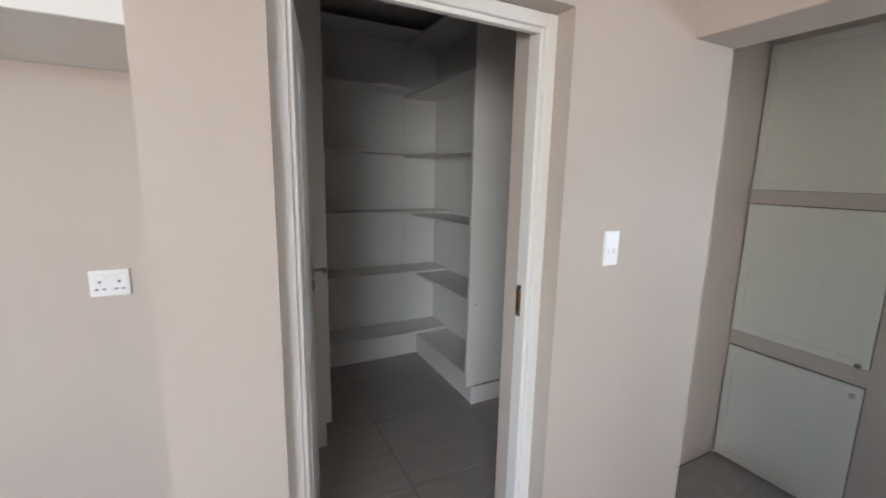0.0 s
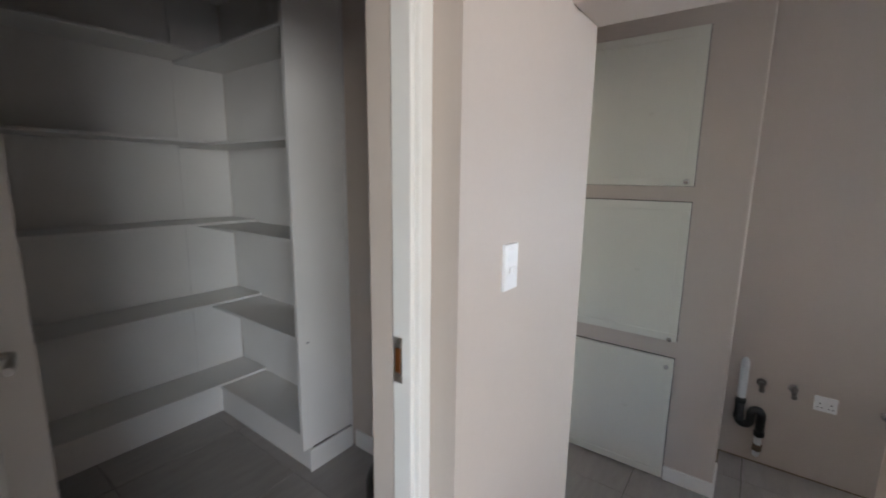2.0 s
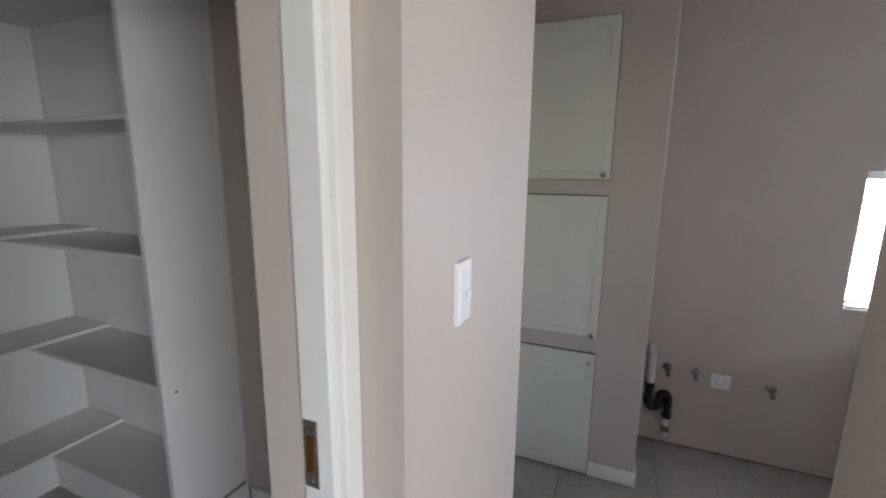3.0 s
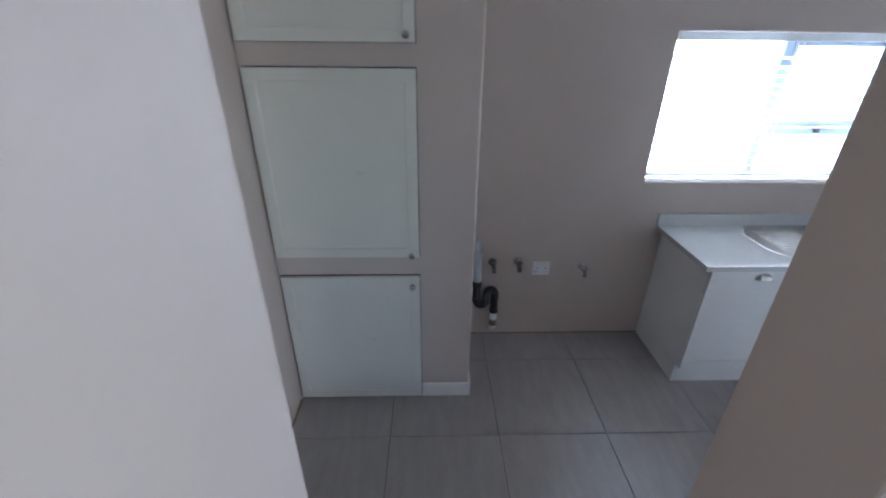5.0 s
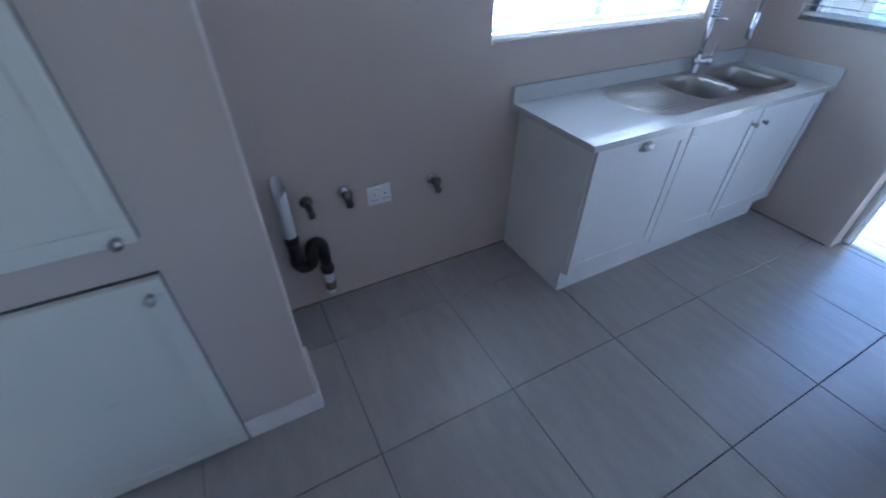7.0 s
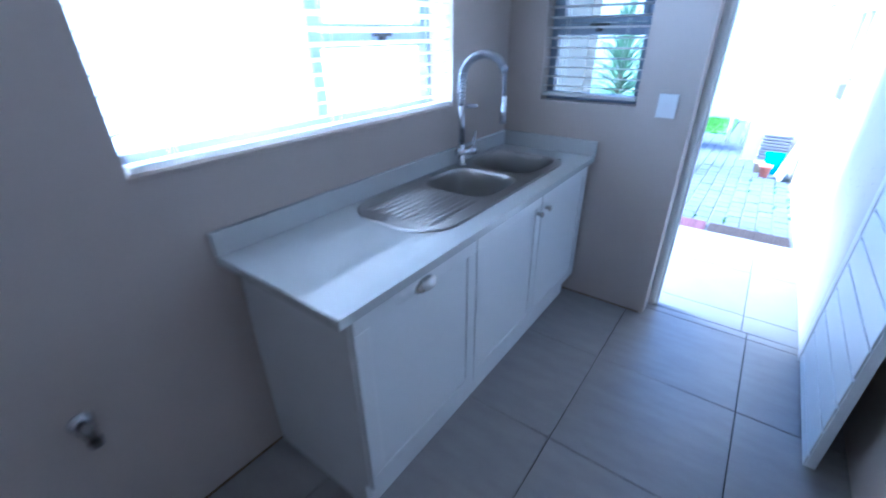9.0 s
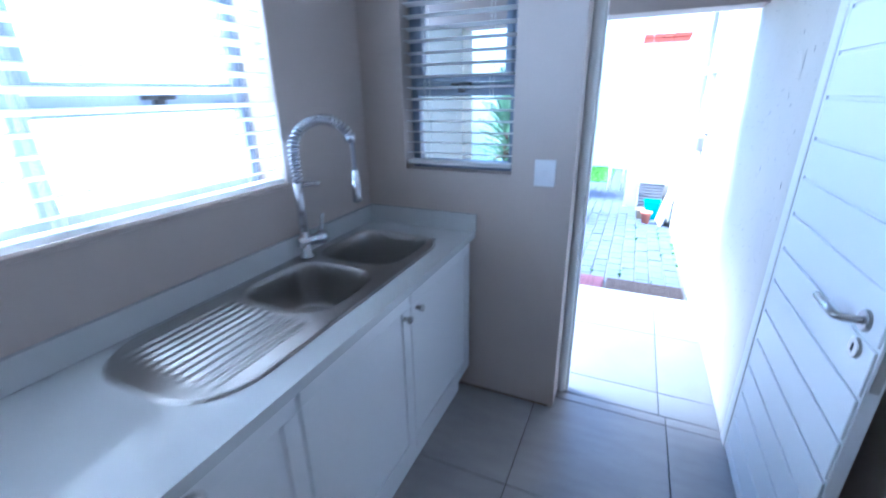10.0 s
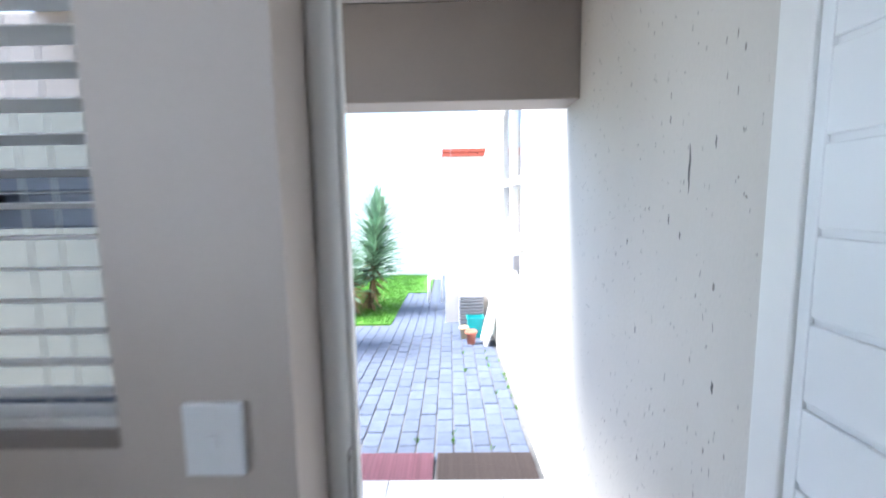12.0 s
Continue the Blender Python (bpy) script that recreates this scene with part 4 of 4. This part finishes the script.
def mat_rug(name, x0, x1, mat, label, ribs):
    ob = thing(name, ((x0 + x1) / 2, -3.29, -0.040), label, "doormat", "doormats")
    part("backing", box(x0, x1, -3.42, -3.145, -0.055, -0.030, 0.004), mat, ob)
    n = int(0.26 / ribs)
    me = finish(box(-(x1 - x0) / 2 + 0.01, (x1 - x0) / 2 - 0.01, 0, ribs * 0.6, 0.0, 0.006, 0.001, 1), mat)
    for k in range(n):
        rib = new("rib", me)
        rib.parent = ob
        rib.location = (0, -3.41 + k * ribs + 3.29, 0.010)


mat_rug("doormat", 3.545, 4.12, MAROON, "maroon doormat on the porch edge", 0.012)
mat_rug("doormat", 2.955, 3.525, BROWNMAT, "dark brown ribbed doormat on the porch edge", 0.022)

# stub wall with red coping
STY = -6.65
stub = thing("garden_wall", (3.21, STY - 0.11, -0.30), "pale plastered wall stub with a red brick coping", "wall")
part("wall", box(XW, 3.50, STY - 0.22, STY, -0.30, 2.065), PLASTER_EXT, stub)
for k in range(5):
    part("coping_brick", box(XW + 0.004 + k * 0.119, XW + 0.119 + k * 0.119, STY - 0.24, STY + 0.025, 2.065, 2.113, 0.004, 1), REDBRICK, stub)
    part("coping_brick", box(XW + 0.004 + k * 0.119, XW + 0.119 + k * 0.119, STY - 0.245, STY + 0.03, 2.117, 2.165, 0.004, 1), REDBRICK, stub)

# stacked roof tiles, planter box, pots and board
z0 = fall(-6.4)
stack = thing("tile_stack", (3.2, -6.42, z0), "stack of grey roof tiles against the wall", "tile stack")
for k in range(11):
    part("tile", box(3.0 + 0.004 * (k % 3), 3.32 + 0.004 * (k % 2), -6.62, -6.30, z0 + k * 0.040, z0 + k * 0.040 + 0.030, 0.006, 1), GREYP, stack)
z0 = fall(-5.95)
bucket = thing("planter_box", (3.14, -5.95, z0), "small teal plastic planter box", "planter")
bm = bmesh.new()
ring = [(-0.095, -0.07), (0.095, -0.07), (0.095, 0.07), (-0.095, 0.07)]
lev = [(0.78, 0.0), (1.0, 0.23), (1.08, 0.23), (1.08, 0.25), (0.94, 0.25), (0.74, 0.02)]
rings = [[bm.verts.new((3.14 + x * s, -5.95 + y * s, z0 + z)) for x, y in ring] for s, z in lev]
for a, b in zip(rings, rings[1:]):
    for k in range(4):
        bm.faces.new((a[k], a[(k + 1) % 4], b[(k + 1) % 4], b[k]))
bm.faces.new(rings[0][::-1])
bm.faces.new(rings[-1])
part("tub", bm, TEAL, bucket)


def pot(x, y, r, h, mat, label):
    z = fall(y)
    ob = thing("flower_pot", (x, y, z), label, "pot", "pots by the wall")
    part("pot", lathe((x, y, z), (0, 0, 1), [(0, r * 0.7), (h * 0.8, r * 0.95), (h * 0.8, r * 1.08), (h, r * 1.1), (h, r * 0.92), (h * 0.3, r * 0.75)], 20), mat, ob)


pot(3.27, -5.90, 0.055, 0.14, CREAMPOT, "small cream clay pot on the paving")
pot(3.20, -5.67, 0.062, 0.15, TERRA, "small terracotta pot on the paving")
board = solid("board", box(-0.012, 0.012, -0.15, 0.15, 0, 0.50, 0.003), DOORW, "white board leaning on the yard wall", "board")
board.matrix_basis = pose(3.055, -5.68, fall(-5.68) + 0.004, 0, -15, 8)

# yard wall window with an open sash
yw = thing("window_3", (2.9, -4.5, 1.17), "white yard window with a sash standing open", "window", kind="structure")
bm = bmesh.new()
for a, b, c, d in ((-5.06, -5.00, 1.17, 2.45), (-3.98, -3.92, 1.17, 2.45), (-5.00, -3.98, 1.17, 1.23), (-5.00, -3.98, 2.39, 2.45), (-4.53, -4.46, 1.23, 2.39), (-5.00, -4.53, 1.60, 1.66), (-4.46, -3.98, 1.60, 1.66)):
    add_box(bm, 2.870, 2.926, a, b, c, d, 0.004, 1)
part("window_frame", bm, WHITE, yw)
part("pane", box(2.895, 2.899, -5.00, -3.98, 1.23, 2.39), GLASS, yw)
sash = bmesh.new()
for a, b, c, d in ((-4.99, -4.94, 0, 0.70), (-4.58, -4.53, 0, 0.70), (-4.94, -4.58, 0, 0.05), (-4.94, -4.58, 0.65, 0.70)):
    add_box(sash, 0, 0.035, a, b, -d, -c, 0.003, 1)
bmesh.ops.rotate(sash, verts=sash.verts, cent=(0, 0, 0), matrix=Matrix.Rotation(radians(-17), 3, "Y"))
bmesh.ops.translate(sash, verts=sash.verts, vec=(2.930, 0, 2.32))
part("open_sash", sash, WHITE, yw)
part("window_sill", box(2.90, 2.955, -5.08, -3.90, 1.135, 1.168, 0.006, 2), PLASTER_EXT, yw)
# a solid block closes the opening; its grey-brown stands in for indoor dimness
solid("yard_window_backing", box(2.2, 2.757, -5.6, -3.5, 0.8, 2.9), BEAM_AND_ROOM, "grey-brown block standing in for the dim room behind the yard window", "wall", "structure")
vent = thing("junction_box", (XW, -4.15, 1.03), "grey plastic box on the yard wall", "box")
part("cover", box(XW - 0.002, XW + 0.05, -4.25, -4.05, 0.975, 1.09, 0.006), GREYP, vent)

# boundary walls and neighbours
solid("boundary_wall_south", box(-4, 12, -11.62, -11.42, -0.52, 2.6), WHITEWASH, "pale plastered boundary wall beyond the lawn", "wall", "structure")
solid("boundary_wall_east", box(9.0, 9.2, -11.418, 8, -0.52, 2.2), PLASTER_EXT, "pale plastered boundary wall beyond the window", "wall", "structure")

z0 = fall(-8.3)
gate = thing("garden_chair", (3.70, -8.25, z0), "white slatted garden chair frame by the wall", "chair")
for y in (-8.45, -8.05):
    for x in (3.58, 3.80):
        part("leg", tube([(x, y, z0 - 0.01), (x, y, z0 + (0.45 if x > 3.7 else 0.81))], 0.016, 8), WHITE, gate)
for k in range(4):
    part("slat", box(3.57 + k * 0.062, 3.615 + k * 0.062, -8.47, -8.03, z0 + 0.41, z0 + 0.43, 0.004, 1), WHITE, gate)
for k in range(4):
    part("slat", box(3.565, 3.585, -8.47, -8.03, z0 + 0.51 + k * 0.08, z0 + 0.56 + k * 0.08, 0.004, 1), WHITE, gate)


def yucca(x, y, h, label, green, dry, seed, lean=0.05):
    """A spiky plant: a trunk with rosettes of sword leaves up its length, dry ones hanging low."""
    rng = random.Random(seed)
    g = fall(y) + 0.01
    ob = thing("yucca_plant", (x, y, g), label, "plant", "yucca plants")
    part("trunk", tube([(x, y, g), (x + lean * 0.4, y, g + h * 0.4), (x + lean, y + 0.02, g + h * 0.86)], [0.05, 0.04, 0.025], 8), TRUNK, ob)

    def leaves(n, lo, hi, tilt0, tilt1, ln):
        bm = bmesh.new()
        for k in range(n):
            f = rng.random()
            z = lo + (hi - lo) * f
            a = rng.random() * 2 * math.pi
            t = radians(tilt0 + (tilt1 - tilt0) * f + rng.uniform(-14, 14))
            d = Vector((math.cos(a) * math.cos(t), math.sin(a) * math.cos(t), math.sin(t)))
            s = Vector((-math.sin(a), math.cos(a), 0))
            p = Vector((x + lean * z / h, y, g + z))
            L, w = ln * rng.uniform(0.75, 1.2), 0.022
            sag = Vector((0, 0, -0.10 * L))
            pts = [p, p + d * L * 0.5, p + d * L * 0.8 + sag * 0.4, p + d * L + sag]
            ws = [w * 0.7, w, w * 0.6, 0.001]
            l = [bm.verts.new(q - s * ww) for q, ww in zip(pts, ws)]
            m = [bm.verts.new(q + Vector((0, 0, -0.008))) for q in pts]
            r = [bm.verts.new(q + s * ww) for q, ww in zip(pts, ws)]
            for i in range(3):
                bm.faces.new((l[i], m[i], m[i + 1], l[i + 1]))
                bm.faces.new((m[i], r[i], r[i + 1], m[i + 1]))
        return bm

    part("green_leaves", leaves(green, h * 0.28, h * 0.9, 5, 78, 0.42), LEAF, ob)
    if dry:
        part("dry_leaves", leaves(dry, h * 0.05, h * 0.45, -65, -10, 0.32), DRYLEAF, ob, "dry brown hanging leaves")


yucca(4.70, -7.45, 1.72, "tall green yucca on the lawn", 520, 70, 1, -0.20)
yucca(4.98, -7.15, 1.08, "yucca with dry brown lower leaves", 130, 240, 2)
yucca(5.25, -7.8, 1.40, "green yucca behind the others", 200, 80, 3)
yucca(5.05, -5.6, 1.80, "leafy green yucca near the porch", 300, 60, 4)

# grass blades
LX, LY, LX2, LY2 = 4.245, -6.55, 3.82, -8.95  # the lawn's two corners on the paving
rng = random.Random(7)
verts, faces = [], []
for k in range(30000):
    x, y = rng.uniform(LX, 6.6), rng.uniform(-11.38, LY)
    if y < LY2:
        x -= (LX - LX2) * rng.random()
    a, L, b = rng.random() * 6.283, rng.uniform(0.02, 0.05), rng.uniform(0, 0.02)
    dx, dy = 0.005 * math.cos(a), 0.005 * math.sin(a)
    i, z = len(verts), fall(y)
    verts += [(x - dx, y - dy, z), (x + dx, y + dy, z), (x + b * math.sin(a), y - b * math.cos(a), z + 0.02 + L)]
    faces.append((i, i + 1, i + 2))
me = bpy.data.meshes.new("blades")
me.from_pydata(verts, [], faces)
me.materials.append(GRASS)
tagged(new("grass", me), "short bright green lawn grass", "grass", kind="stuff")
solid("lawn", sloped(box(LX, 9.0, -11.4, LY, -0.009, 0.016)), GRASS, "bright green lawn turf", "lawn", "structure")
solid("lawn_strip", sloped(box(LX2, LX, -11.4, LY2, -0.009, 0.016)), GRASS, "bright green turf beside the paving", "lawn", "structure")

# weeds in the paving joints
verts, faces = [], []
for k in range(22):
    wx, wy = XW + 0.03 + 0.118 * rng.choice((0, 0, 0, 1, 1, 2, 3, 4, 6)), -3.5 - 3.2 * rng.random()
    for q in range(rng.randint(5, 14)):
        a, L = rng.random() * 6.283, rng.uniform(0.012, 0.04)
        x, y = wx + rng.uniform(-0.012, 0.012), wy + rng.uniform(-0.03, 0.03)
        i, z = len(verts), fall(y) - 0.006
        verts += [(x - 0.004, y, z), (x + 0.004, y, z), (x + 0.6 * L * math.cos(a), y + 0.6 * L * math.sin(a), z + L)]
        faces.append((i, i + 1, i + 2))
me = bpy.data.meshes.new("weed_blades")
me.from_pydata(verts, [], faces)
me.materials.append(GRASS)
tagged(new("weeds", me), "small green weeds in the paving joints", "weeds", kind="stuff")

# ---- floor tiles ----
tile_field(floor_scullery, TILE, OX1 + 0.002, EX - 0.002, SY1 + 0.02, 2.460, 0.0, 3.747, 0.107)
tile_field(floor_pantry, TILE, 1.002, 2.618, PY0 + 0.003, 4.358, KF, 1.665, 3.20)
tile_field(floor_kitchen, TILE, -2.598, OX0 - 0.002, -2.598, PY0 - 0.002, KF + 0.004, 1.665, 3.20)
tile_field(floor_porch, TILEP, XW + 0.002, 5.198, -3.128, SY1 + 0.015, 0.0, 3.175, -1.93)

# ---- pavers ----
BW, BL = 0.118, 0.170
far_v, far_f, count = [], [], 0
me_brick = finish(box(-BW / 2 + 0.0045, BW / 2 - 0.0045, -BL / 2 + 0.0045, BL / 2 - 0.0045, -0.04, 0, 0.005, 1), BRICK)
pbase = root_of(paving)
cells = []
for i in range(23):
    for j in range(52):
        x = XW + 0.03 + BW * (i + 0.5)
        y = -3.36 - BL * (j + 0.5) - (BL / 2 if i % 2 else 0)
        if x > LX - 0.03 and y < LY + 0.05 or x > LX2 - 0.03 and y < LY2 + 0.05 or y < -11.3:
            continue
        cells.append((abs(y + 3.4) + 0.7 * abs(x - 3.5), x, y))
cells.sort()
for n, (_, x, y) in enumerate(cells):
    dz = rng.uniform(-0.004, 0.003)
    if n < 300:
        ob = new("paver", me_brick)
        ob.parent = paving
        ob.location = Vector((x, y, fall(y) + dz)) - pbase
        ob.rotation_euler = (0.042, 0, 0)
    else:
        i0 = len(far_v)
        hx, hy = BW / 2 - 0.004, BL / 2 - 0.004
        for z in (fall(y) - 0.04, fall(y) + dz):
            far_v += [(x - hx, y - hy, z), (x + hx, y - hy, z), (x + hx, y + hy, z), (x - hx, y + hy, z)]
        far_f += [tuple(i0 + q for q in f) for f in ((4, 5, 6, 7), (0, 1, 5, 4), (1, 2, 6, 5), (2, 3, 7, 6), (3, 0, 4, 7))]
me = bpy.data.meshes.new("far_pavers")
me.from_pydata([tuple(Vector(v) - pbase) for v in far_v], [], far_f)
me.materials.append(BRICK)
ob = new("pavers", me)
ob.parent = paving
tagged(ob, kind="stuff")
